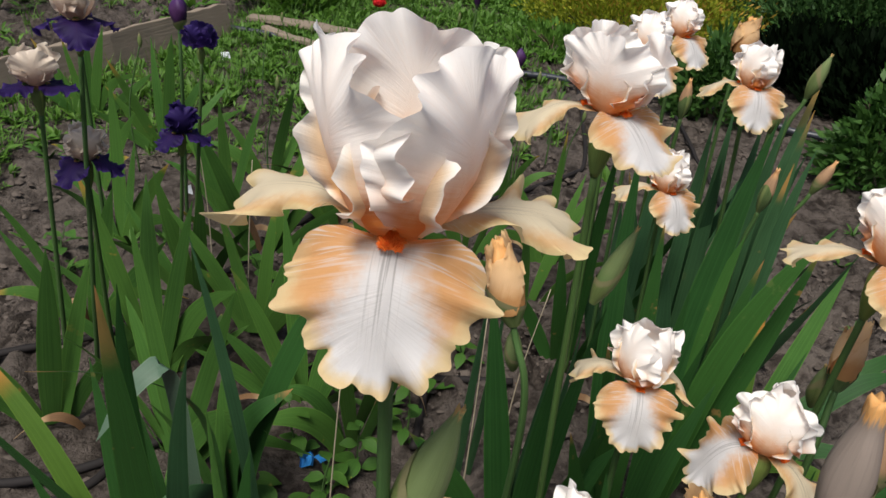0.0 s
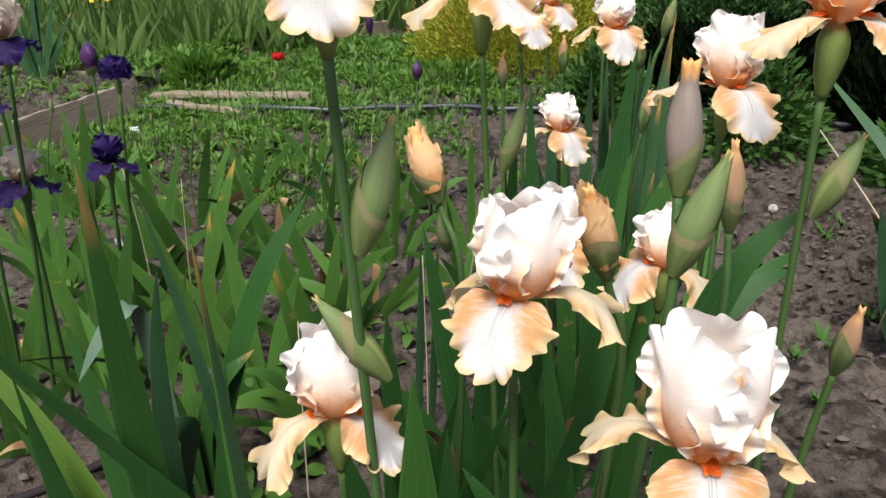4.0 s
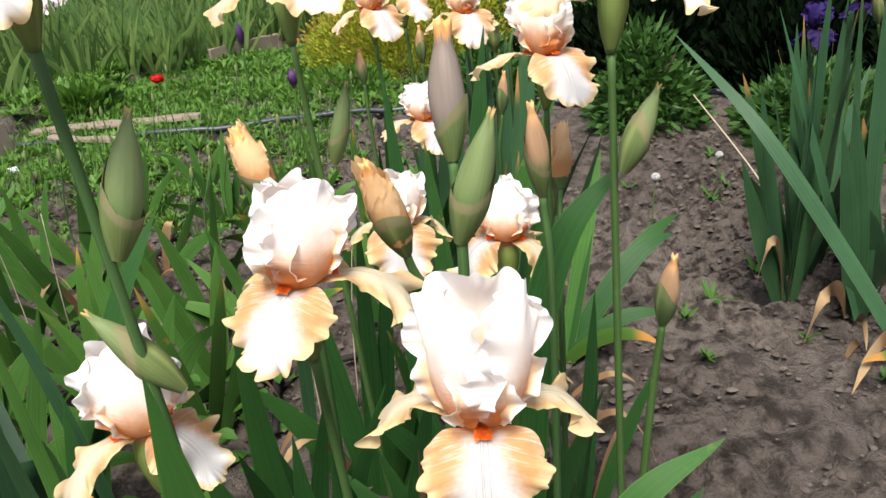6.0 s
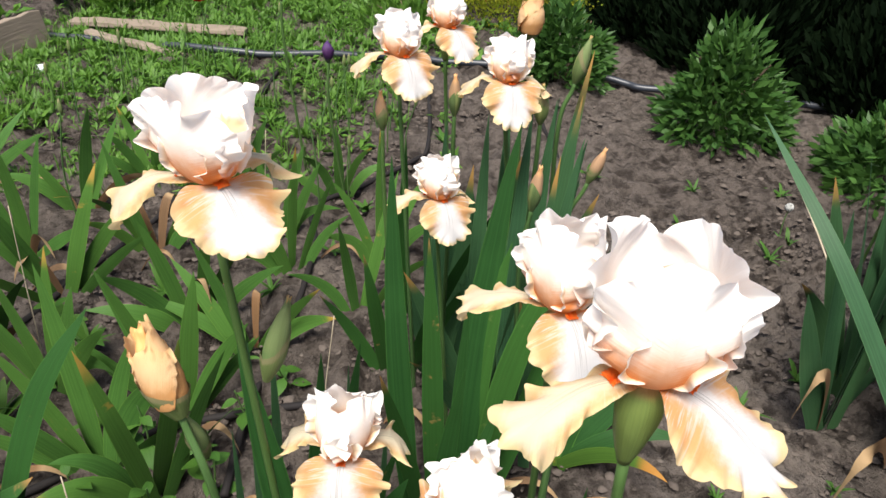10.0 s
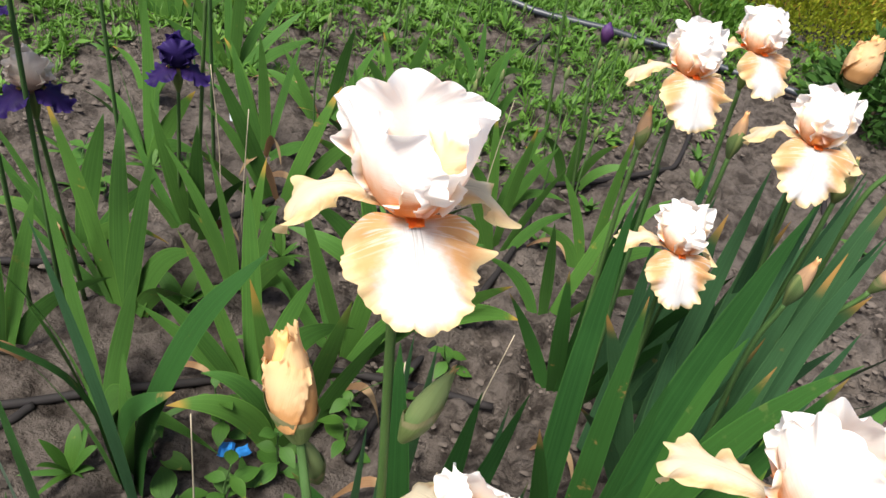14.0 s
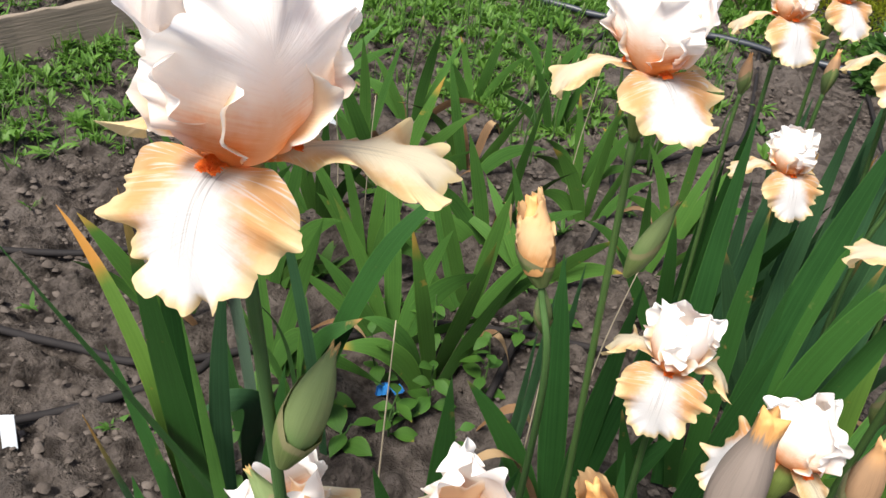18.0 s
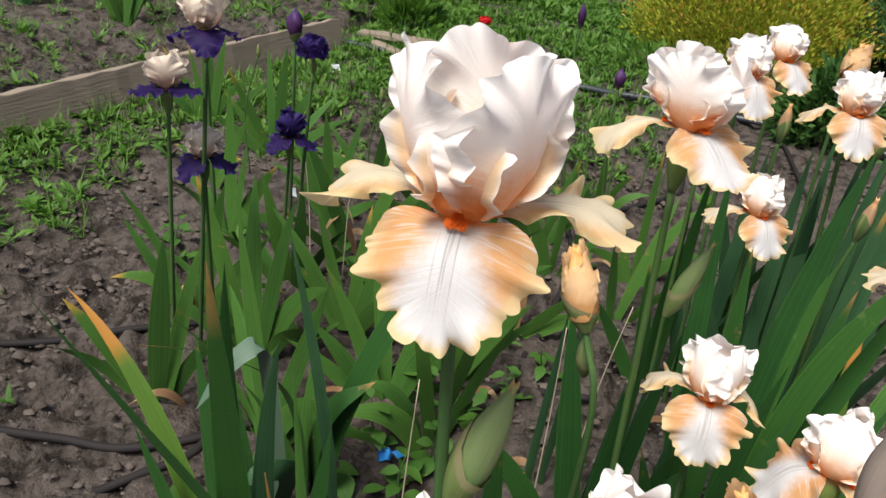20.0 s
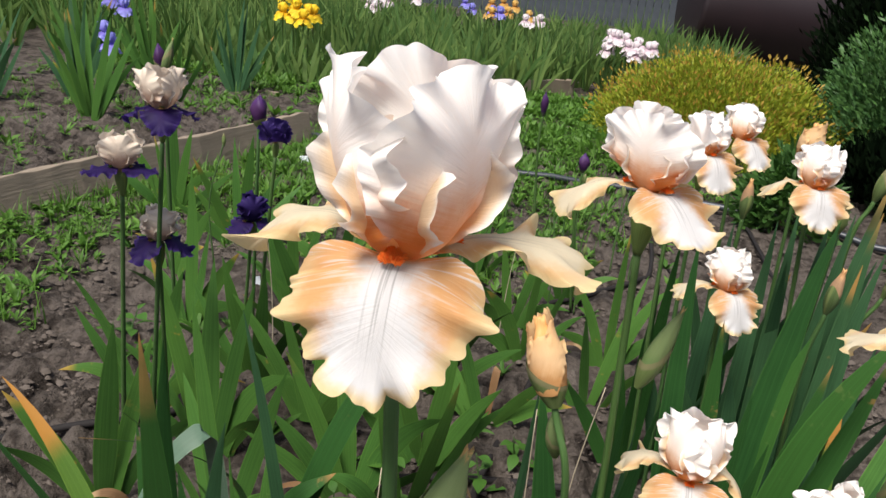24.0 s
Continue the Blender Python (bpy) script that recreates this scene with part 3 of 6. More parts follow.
def sheath_points(length, radius, share, peak, m=16, n=16):
    """A papery sheath that hugs the lower bud, its slanting rim drawn to a point on one side."""
    s = np.linspace(0, 1, n)
    a = np.linspace(0, 2 * np.pi, m)
    S, A = np.meshgrid(s, a, indexing="ij")
    top = share * (0.52 + 0.62 * (0.5 + 0.5 * np.cos(A)) ** 1.5)
    h = S * top
    R = radius * (bud_profile(h, peak) * 1.06 + 0.05) + 0.0008 * np.sin(7 * A) * S
    return np.stack([R * np.cos(A), R * np.sin(A), h * length], -1)


def wrap_points(length, radius, rng, k=0, n=18, m=30):
    """One of the furled petals rolled round a bud, its frilled rim standing a little free."""
    s = np.linspace(0, 1, n)
    span = radians(215)
    a = np.linspace(0, span, m)
    S, A = np.meshgrid(s, a, indexing="ij")
    mid = 1 - np.abs(2 * A / span - 1) ** 2.2
    top = (0.80 + 0.26 * mid) * (1.0 - 0.10 * k) + 0.022 * waves(rng, A, (5, 11, 17), (1, 0.8, 0.5))
    h = 0.16 + (top - 0.16) * S
    prof = np.interp(h, [0, 0.2, 0.42, 0.62, 0.82, 1.06], [0.50, 0.86, 1.06, 1.02, 0.78, 0.62])
    free = smooth(A, span * 0.78, span) * 0.7 + smooth(S, 0.82, 1.0)
    R = radius * (prof + 0.03 + 0.05 * k + 0.10 * A / span) + radius * 0.085 * free * (0.7 + waves(rng, A + S * 5, (5.0, 9.5, 15.0), (0.6, 0.6, 0.5)))
    return np.stack([R * np.cos(A + 2.2 * h), R * np.sin(A + 2.2 * h), h * length], -1)


def with_rim(me):
    """Repeat the UV map under the name that the petal materials read."""
    src = np.zeros(2 * len(me.loops), dtype=np.float32)
    me.uv_layers[0].data.foreach_get("uv", src)
    me.uv_layers.new(name="Rim").data.foreach_set("uv", src)
    return me


def frame_at(p, d):
    """A matrix that lays local z along d at p."""
    return Matrix.Translation(Vector(p)) @ Vector(d).to_track_quat("Z", "X").to_matrix().to_4x4()


KINDS = {
    "peach": (PEACH_STANDARD, PEACH_FALL, PEACH_STYLE),
    "tan": (TAN_STANDARD, VIOLET_FALL, TAN_STANDARD),
    "violet": (VIOLET_STANDARD, VIOLET_FALL, VIOLET_STANDARD),
}


def add_flower(plant, hub, yaw, size, seed, kind="peach", tilt=(0, 0), lean=100, droop=(-78, -78, -78), detail=1.0, ruffle=1.0, wide=1.0, rise=1.0, reach=(1, 1, 1), wides=(0.96, 0.70, 0.70), broad=1.0, cup=0.8, crest=1.0, close=24):
    """A bearded iris bloom: three standards, three falls, beards and style arms on an ovary."""
    rng = random.Random(seed)
    std, fal, sty = KINDS[kind]
    flower = part("flower", spindle_mesh("ovary", spindle(0.068 * size, 0.0130 * size, 0.66, 14, 14, 0.08) - np.array([0, 0, 0.062 * size])), OVARY, plant)
    flower.matrix_local = Matrix.Translation(Vector(hub) - plant.location) @ pose(0, 0, 0, tilt[0], tilt[1], 0)
    nq, nr = int(180 * detail) | 1, int(12 * detail)

    def sheet_of(name, built, az):
        return petal_sheet(name, turn_z(built[0], az), built[1], built[2])

    for i in range(3):
        az = yaw + 120 * i
        furled = wides[i] < 0.75
        p = fall_petal(rng, size * reach[i], droop[i], nq, nr, 0.0054 * ruffle, wide * wides[i], furled, (0, 14, -14)[i])
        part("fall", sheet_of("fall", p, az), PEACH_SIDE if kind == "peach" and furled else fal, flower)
        q = standard_petal(rng, size, lean + rng.uniform(-6, 6), nq, nr, 0.0047 * ruffle, wide * broad, cup, close)
        q[0][..., 2] *= rise
        part("standard", sheet_of("standard", q, az + 60), std, flower)
        part("style_arm", sheet_of("style_arm", style_arm(rng, size * crest), az), sty, flower)
        b = part("beard", beard_mesh(rng, size * 0.78), BEARD if kind == "peach" else OVARY, flower, "bright orange fuzzy beard" if kind == "peach" else "")
        b.rotation_euler = (0, 0, radians(az))
    return flower


def add_bud(plant, base, tip, radius, kind="green", sheath=0.55, seed=0):
    """A bud on the stalk, wrapped below in a papery sheath."""
    rng = random.Random(seed)
    base, tip = Vector(base), Vector(tip)
    d = tip - base
    ln = d.length
    mats = {"green": (BUD_GREEN, 0.40, 0.04, 0.20), "peach": (BUD_PEACH, 0.48, 0.16, 0.34), "grey": (BUD_GREY, 0.45, 0.05, 0.48), "tan": (BUD_TAN, 0.45, 0.08, 0.30), "violet": (BUD_VIOLET, 0.55, 0.12, 0.15)}
    mat, peak, ridges, frayed = mats[kind]
    b = part("bud", spindle_mesh("bud", spindle(ln, radius, peak, 18, 24, ridges, rng.uniform(1, 2.5), 0.0, frayed)), mat, plant)
    b.matrix_local = Matrix.Translation(-plant.location) @ frame_at(base, d) @ pose(0, 0, 0, 0, 0, rng.uniform(0, 360))
    if kind == "peach":
        for k in range(3):
            w = part("petal", with_rim(sheet("petal", wrap_points(ln, radius, rng, k))), PEACH_FURL, b)
            w.rotation_euler = (0, 0, radians(125 * k + rng.uniform(-20, 20)))
    if sheath:
        s = part("sheath", sheet("sheath", sheath_points(ln, radius * (1.22 if kind == "peach" else 1.0), sheath * (0.8 if kind == "peach" else 1), peak)), SHEATH, b)
        s.location = (0, 0, -0.002)
    return b


def add_stem(plant, points, r0=0.0050, r1=0.0036, name="stem"):
    pts = spline(points, 26) - np.array(plant.location)
    return part(name, tube("stem", pts, np.linspace(r0, r1, 26), 10), STEM, plant)


def foot(x, y):
    return (x, y, float(ground_z(x, y)) - 0.01)


# ---- iris leaves ----
def leaf_points(base, tip, width, bow=(0, 0, 0), face=None, twist=0.0, n=15, thick=0.0016):
    """A sword leaf: flat lens section, widest low down, drawn to a point."""
    base, tip, bow = (np.asarray(v, float) for v in (base, tip, bow))
    s = np.linspace(0, 1, n)[:, None]
    mid = (base + tip) / 2 + bow
    c = (1 - s) ** 2 * base + 2 * s * (1 - s) * mid + s**2 * tip
    t = np.gradient(c, axis=0)
    t /= np.linalg.norm(t, axis=1)[:, None]
    f = np.array(face if face is not None else (1.0, 0, 0), float)
    side = f - (t * f).sum(1)[:, None] * t
    side /= np.linalg.norm(side, axis=1)[:, None] + 1e-9
    nrm = np.cross(t, side)
    ang = radians(twist) * s
    side2 = np.cos(ang) * side + np.sin(ang) * nrm
    nrm2 = np.cross(t, side2)
    s1 = s[:, 0]
    hw = width / 2 * (0.72 + 0.28 * smooth(s1, 0, 0.3)) * np.clip(1 - np.clip((s1 - 0.35) / 0.65, 0, 1) ** 2.1, 0.0, 1) + 0.0003
    th = thick * (1 - 0.7 * s1)
    rows = np.stack([c - side2 * hw[:, None], c + nrm2 * th[:, None], c + side2 * hw[:, None], c - nrm2 * th[:, None]], 1)
    return rows


LEAF_UV = np.array([0.0, 0.5, 1.0, 0.5])


def leaf_mesh(name, rows):
    n = len(rows)
    uv = np.stack([np.tile(LEAF_UV, n), np.repeat(np.linspace(0, 1, n), 4)], 1)
    faces = grid_faces(n, 4, True)
    faces += [((n - 1) * 4, (n - 1) * 4 + 1, (n - 1) * 4 + 2, (n - 1) * 4 + 3)]
    me = mesh_of(name, rows.reshape(-1, 3), faces, uv)
    me.set_sharp_from_angle(angle=radians(60))
    return me


def add_leaf(fan, base, tip, width, bow=(0, 0, 0), face=None, twist=0.0, material=None, name="leaf", label=""):
    o = np.array(fan.location)
    return part(name, leaf_mesh("leaf", leaf_points(np.array(base) - o, np.array(tip) - o, width, bow, face, twist)), material or LEAF, fan, label)


def leaf_fan(x, y, az, count, height, seed, width=0.034, spread=30, lean=(0, 0), material=None, label="", group="iris leaf fans", dry=0.0, droop=0.35):
    """A fan of sword leaves that grow from one rhizome."""
    rng = random.Random(seed)
    base = foot(x, y)
    fan = thing("iris_leaf_fan", base, label or "green sword-shaped iris leaves growing from bare soil", "iris plant", group)
    u = np.array([math.cos(radians(az)), math.sin(radians(az)), 0])
    v = np.array([-u[1], u[0], 0])
    for i in range(count):
        f = (i / max(count - 1, 1) * 2 - 1) if count > 1 else 0
        a = radians(f * spread + rng.uniform(-6, 6))
        h = height * (1.05 - 0.42 * abs(f) ** 1.5) * rng.uniform(0.78, 1.1)
        b = np.array(base) + u * f * 0.035 + v * rng.uniform(-0.012, 0.012)
        out = u * math.sin(a) + v * rng.uniform(-0.16, 0.16) + np.array([lean[0], lean[1], 0])
        tip = b + out * h + np.array([0, 0, math.cos(a) * h])
        sag = rng.uniform(0, droop) * abs(math.sin(a)) * h
        bow = -out * sag * 0.6 + np.array([0, 0, sag * 0.7]) + v * rng.uniform(-0.02, 0.02)
        tip = tip - np.array([0, 0, sag * 0.6])
        face = u * math.cos(a) - np.array([0, 0, math.sin(a)]) + v * rng.uniform(-0.45, 0.45)
        is_dry = rng.random() < dry
        if is_dry:
            tip = b + out * h * 0.9 + np.array([rng.uniform(-0.1, 0.1), rng.uniform(-0.1, 0.1), 0.03 + 0.1 * rng.random()])
            bow = np.array([0, 0, h * 0.5])
        add_leaf(fan, b, tip, width * rng.uniform(0.75, 1.15) * (0.6 if is_dry else 1), bow, face, rng.uniform(-25, 25), LEAF_DRY if is_dry else material, "leaf", "withered brown leaf" if is_dry else "")
    return fan


def add_bent_leaf(fan, points, width, face, material, twist=0.0, n=22, label=""):
    """A sword leaf that follows a bent line."""
    o = np.array(fan.location)
    c = spline(points, n) - o
    t = np.gradient(c, axis=0)
    t /= np.linalg.norm(t, axis=1)[:, None]
    f = np.array(face, float)
    side = f - (t * f).sum(1)[:, None] * t
    side /= np.linalg.norm(side, axis=1)[:, None] + 1e-9
    s = np.linspace(0, 1, n)
    ang = radians(twist) * s[:, None]
    nrm = np.cross(t, side)
    side = np.cos(ang) * side + np.sin(ang) * nrm
    nrm = np.cross(t, side)
    hw = (width / 2 * (0.8 + 0.2 * smooth(s, 0, 0.3)) * np.clip(1 - np.clip((s - 0.45) / 0.55, 0, 1) ** 2.3, 0, 1) + 0.0003)[:, None]
    th = (0.0016 * (1 - 0.7 * s))[:, None]
    rows = np.stack([c - side * hw, c + nrm * th, c + side * hw, c - nrm * th], 1)
    return part("leaf", leaf_mesh("leaf", rows), material, fan, label)


def leafy_plant(x, y, h, leaves, size, seed, label="upright weed with soft oval leaves"):
    """A soft weed: a thin stem with oval leaves up its length."""
    rng = random.Random(seed)
    b = np.array(foot(x, y))
    p = thing("broadleaf_weed", b, label, "weed", "broad-leaved weeds")
    top = b + (rng.uniform(-0.03, 0.03), rng.uniform(-0.03, 0.03), h)
    add_stem(p, [b, (b + top) / 2 + (rng.uniform(-0.01, 0.01), 0, 0), top], 0.0022, 0.0012)
    for i in range(leaves):
        s = (i + 0.6) / leaves
        q = b + (top - b) * s
        a = i * 2.4 + rng.uniform(-0.4, 0.4)
        e = rng.uniform(-0.1, 0.7)
        ln = size * (1.15 - 0.5 * s) * rng.uniform(0.8, 1.15)
        d = np.array([math.cos(a) * math.cos(e), math.sin(a) * math.cos(e), math.sin(e)])
        s1 = np.linspace(0, 1, 9)
        hw = ln * 0.24 * np.where(s1 < 0.16, 0.08, np.sin(np.pi * np.clip((s1 - 0.14) / 0.86, 0, 1) ** 0.8)) + 0.0006
        c = q - b + d * ln * s1[:, None] + np.array([0, 0, -0.28 * ln]) * s1[:, None] ** 2
        sd = np.array([-math.sin(a), math.cos(a), rng.uniform(-0.3, 0.3)])
        up = np.array([0, 0, 1.0])
        rows = np.stack([c - sd * hw[:, None] + up * hw[:, None] * 0.25, c + up * 0.0006, c + sd * hw[:, None] + up * hw[:, None] * 0.25, c - up * 0.0006], 1)
        part("leaf", leaf_mesh("leaf", rows), SOFT_LEAF, p)
    return p

# ---- ground ----
def axis(lo, hi, step, far):
    mid = np.arange(lo, hi + step / 2, step)
    grow = [step]
    while sum(grow) < far:
        grow.append(grow[-1] * 1.35)
    g = np.cumsum(grow)
    return np.concatenate([lo - g[::-1], mid, hi + g])


def greenness(x, y):
    """How weedy the ground is: 0 bare soil, 1 full cover."""
    x, y = np.asarray(x, float), np.asarray(y, float)
    nz = value_noise(x * 2.6, y * 2.6, 11) + 0.5 * value_noise(x * 8, y * 8, 12)
    back = smooth(y + 0.5 * nz - 0.12 * x, 2.30, 2.85) * smooth(-x + 0.5 * nz, -0.75, -0.05)
    left = smooth(-x + 0.35 * nz, 1.22, 1.50) * smooth(y + 0.3 * nz, 1.35, 1.75)
    strip = smooth(y + 0.35 * nz, 3.70, 3.95) * smooth(-x + nz, -1.4, -0.9) * (1 - 0.92 * smooth(y + 0.25 * nz, 4.40, 4.60) * smooth(-y - 0.25 * nz, -5.8, -5.5))
    bed = 0.85 * smooth(y + 0.2 * nz, 5.7, 6.1)
    g = np.maximum.reduce([back, left, strip, bed])
    lane = smooth(x + 0.2 * nz, 0.55, 0.75) * smooth(-y, -3.6, -3.3)
    g = g * (1 - 0.93 * lane)
    behind_plank = smooth(-x * 0.948 + 0.32 * y - 2.50, 0.0, 0.15) * smooth(y, 1.8, 2.2) * smooth(-y, -4.9, -4.4)
    return g * (1 - 0.85 * behind_plank)


def raised(x, y):
    """The soil of the raised bed behind the edging board."""
    return 0.10 * smooth(-x * 0.948 + 0.32 * y - 2.535, 0.0, 0.05) * smooth(y, 1.0, 2.0) * smooth(-y, -30, -12)


gx, gy = axis(-2.2, 2.2, 0.0125, 900), axis(0.0, 4.0, 0.0125, 900)
GX, GY = np.meshgrid(gx, gy, indexing="ij")
GZ = ground_z(GX, GY)
near = np.exp(-((np.maximum(np.abs(GX) - 2.4, 0)) ** 2 + (np.maximum(GY - 4.2, 0)) ** 2 + (np.maximum(-0.2 - GY, 0)) ** 2 * 6) / 4)
# Crumbs: rounded lumps parted by creases.
lump = np.abs(value_noise(GX * 12, GY * 12, 5)) * 0.075 + np.abs(value_noise(GX * 25 + 3, GY * 25, 6)) * 0.060 + value_noise(GX * 38, GY * 38, 9) * 0.020
crumb = (lump - 0.03) * (0.55 + 1.2 * np.clip(value_noise(GX * 2.1, GY * 2.1, 8) + 0.35, 0, 1))
GZ = (GZ + crumb) * near
GZ = GZ + raised(GX, GY)
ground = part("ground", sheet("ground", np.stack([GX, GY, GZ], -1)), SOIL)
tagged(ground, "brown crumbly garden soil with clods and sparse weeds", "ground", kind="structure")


def scatter(name, build, spots, material, label, category, shade=False):
    """One mesh of many small pieces; build(rng, spot) gives their corners and faces."""
    verts, faces, k = [], [], 0
    rng = random.Random(hash_name(name))
    for sp in spots:
        v, f = build(rng, sp)
        verts.append(np.asarray(v, float))
        faces += [tuple(i + k for i in q) for q in f]
        k += len(v)
    me = mesh_of(name, np.concatenate(verts), faces, None, shade)
    return tagged(part(name, me, material), label, category, kind="stuff")


def hash_name(s):
    return sum((i + 1) * ord(c) for i, c in enumerate(s))


def clod(rng, sp):
    x, y, r, z = sp
    z += r * 0.1
    a = rng.uniform(0, 6.28)
    base = np.array([(1, 0, 0), (-1, 0, 0), (0, 1, 0), (0, -1, 0), (0, 0, 1), (0, 0, -1)], float)
    base = base * np.array([[rng.uniform(0.6, 1.15)] for _ in range(6)]) + np.array([[rng.uniform(-0.2, 0.2) for _ in range(3)] for _ in range(6)])
    e = [(base[i] + base[j]) * 0.62 for i, j in ((0, 2), (2, 1), (1, 3), (3, 0), (0, 4), (1, 4), (2, 4), (3, 4))]
    v = np.vstack([base, e])
    c, s = math.cos(a), math.sin(a)
    v = v @ np.array([[c, s, 0], [-s, c, 0], [0, 0, 1]]) * (r, r * rng.uniform(0.55, 1), r * rng.uniform(0.4, 0.75)) + (x, y, z)
    f = [(0, 6, 10), (6, 2, 12), (6, 12, 10), (10, 12, 4), (2, 7, 12), (7, 1, 11), (7, 11, 12), (12, 11, 4), (1, 8, 11), (8, 3, 13), (8, 13, 11), (11, 13, 4), (3, 9, 13), (9, 0, 10), (9, 10, 13), (13, 10, 4)]
    return v, f


_g = np.random.default_rng(5)
cx = _g.uniform(-1.9, 2.1, 150000)
cy = np.where(_g.random(150000) < 0.9, _g.uniform(0.25, 3.4, 150000), _g.uniform(3.4, 4.8, 150000))
keep = (value_noise(cx * 3, cy * 3, 21) + 0.35 > _g.random(150000) * 0.9) & (greenness(cx, cy) < _g.random(150000))
cx, cy = cx[keep][:13000], cy[keep][:13000]
spots = [(x, y, 0.003 + 0.013 * r**3.2, z) for x, y, r, z in zip(cx.tolist(), cy.tolist(), _g.random(13000).tolist(), ground_z(cx, cy).tolist())]
clods = scatter("soil_clods", clod, spots, CLOD, "loose brown clods and crumbs of dry soil", "soil", True)


def weed_plant(rng, sp):
    """A low tuft: narrow leaves that rise and arch out from one crown."""
    x, y, size, z = sp
    verts, faces = [], []
    wide = rng.choice((0.16, 0.22, 0.34))
    rise = rng.uniform(0.25, 0.95)
    for i in range(rng.randint(7, 13)):
        a, e = rng.uniform(0, 6.28), rise + rng.uniform(-0.3, 0.35)
        ln = size * rng.uniform(0.5, 1.15)
        d = np.array([math.cos(a) * math.cos(e), math.sin(a) * math.cos(e), math.sin(e)])
        sd = np.array([-math.sin(a), math.cos(a), rng.uniform(-0.3, 0.3)]) * ln * wide * 0.5
        b = np.array([x, y, z]) + d * ln * 0.08
        m = b + d * ln * 0.5
        t = b + d * ln - np.array([0, 0, ln * rng.uniform(0.05, 0.35)])
        k = len(verts)
        verts += [b, m + sd, m - np.array([0, 0, ln * wide * 0.12]), m - sd, t]
        faces += [(k, k + 1, k + 2), (k, k + 2, k + 3), (k + 1, k + 4, k + 2), (k + 2, k + 4, k + 3)]
    return verts, faces


def grass_blade(rng, sp):
    x, y, ln, z = sp
    a = rng.uniform(0, 6.28)
    lean = rng.uniform(0.15, 0.9) * ln
    o = np.array([math.cos(a), math.sin(a), 0])
    sd = np.array([-o[1], o[0], 0]) * rng.uniform(0.0012, 0.0028)
    b = np.array([x, y, z])
    m = b + o * lean * 0.35 + (0, 0, ln * 0.6)
    return [b - sd, b + sd, m + sd * 0.8, m - sd * 0.8, b + o * lean + (0, 0, ln)], [(0, 1, 2, 3), (3, 2, 4)]


_g = np.random.default_rng(6)
cx, cy = _g.uniform(-3.2, 2.4, 300000), _g.uniform(1.0, 6.2, 300000)
keep = greenness(cx, cy) * np.clip(1.5 * (value_noise(cx * 4, cy * 4, 31) + value_noise(cx * 11, cy * 11, 32) + 0.62), 0.05, 1.2) > _g.random(300000)
cx, cy = cx[keep][:9500].tolist(), cy[keep][:9500].tolist()
cz = (ground_z(np.array(cx), np.array(cy)) + raised(np.array(cx), np.array(cy))).tolist()
_r = random.Random(6)
spots = [(x, y, _r.choice((0.026, 0.034, 0.045, 0.065)) * _r.uniform(0.8, 1.25) * (1 + 0.12 * max(0, y - 2.5)), z) for x, y, z in zip(cx, cy, cz)]
blades = [(x + _r.uniform(-0.04, 0.04), y + _r.uniform(-0.04, 0.04), _r.uniform(0.03, 0.11), z) for x, y, z in zip(cx, cy, cz) for _ in range(_r.choice((0, 0, 2, 4)))]
weeds = scatter("ground_weeds", weed_plant, spots, WEED, "low bright green weeds covering the ground", "weeds")
grass = scatter("grass_blades", grass_blade, blades, WEED, "short green grass among the weeds", "grass")


def rosette(x, y, n, ln, seed, wide=0.3, label="small green weed rosette on bare soil", mat=None):
    rng = random.Random(seed)
    o = thing("weed", foot(x, y), label, "weed", "weeds on the soil")
    for i in range(n):
        a = 6.283 * i / n + rng.uniform(-0.5, 0.5)
        e = rng.uniform(0.15, 0.95)
        L = ln * rng.uniform(0.35, 1.15)
        b = np.array(o.location) + (0, 0, 0.012)
        tip = b + L * np.array([math.cos(a) * math.cos(e), math.sin(a) * math.cos(e), math.sin(e)])
        add_leaf(o, b, tip, L * wide * rng.uniform(0.5, 1.2), (0, 0, L * rng.uniform(0.05, 0.35)), (-math.sin(a), math.cos(a), 0), rng.uniform(-40, 40), mat or SOFT_LEAF)
    return o


ROSETTES = [
    (1.107, 1.264, 8, 0.10), (1.0, 1.2, 12, 0.06), (1.30, 1.36, 7, 0.07), (0.95, 1.02, 10, 0.055), (1.22, 1.05, 8, 0.05), (1.18, 1.71, 12, 0.07),
    (1.52, 1.92, 9, 0.09), (1.62, 2.0, 8, 0.08), (1.45, 2.35, 8, 0.07), (1.10, 2.45, 7, 0.12), (1.30, 2.1, 7, 0.06), (1.75, 2.3, 6, 0.08), (-0.72, 1.74, 13, 0.07),
    (-1.25, 2.15, 8, 0.1), (-1.02, 1.66, 9, 0.12), (-0.9, 1.55, 8, 0.13), (-0.8, 1.7, 8, 0.11), (-0.25, 1.3, 8, 0.10), (-0.05, 1.22, 7, 0.09), (-0.32, 1.02, 6, 0.10), (-0.12, 0.98, 6, 0.08)]
ROSETTES += [(0.0, 1.5, 8, 0.1), (-0.35, 1.55, 9, 0.12), (-0.22, 1.75, 9, 0.11), (-0.5, 0.8, 6, 0.07), (-0.6, 0.75, 7, 0.06), (-0.95, 0.95, 6, 0.05), (0.05, 1.75, 8, 0.09), (0.2, 1.95, 8, 0.08),
    (0.3, 2.2, 7, 0.08), (-0.45, 1.3, 7, 0.13), (-0.38, 0.88, 7, 0.12), (0.6, 2.7, 8, 0.1), (1.55, 1.35, 7, 0.06), (1.28, 0.88, 9, 0.055)]
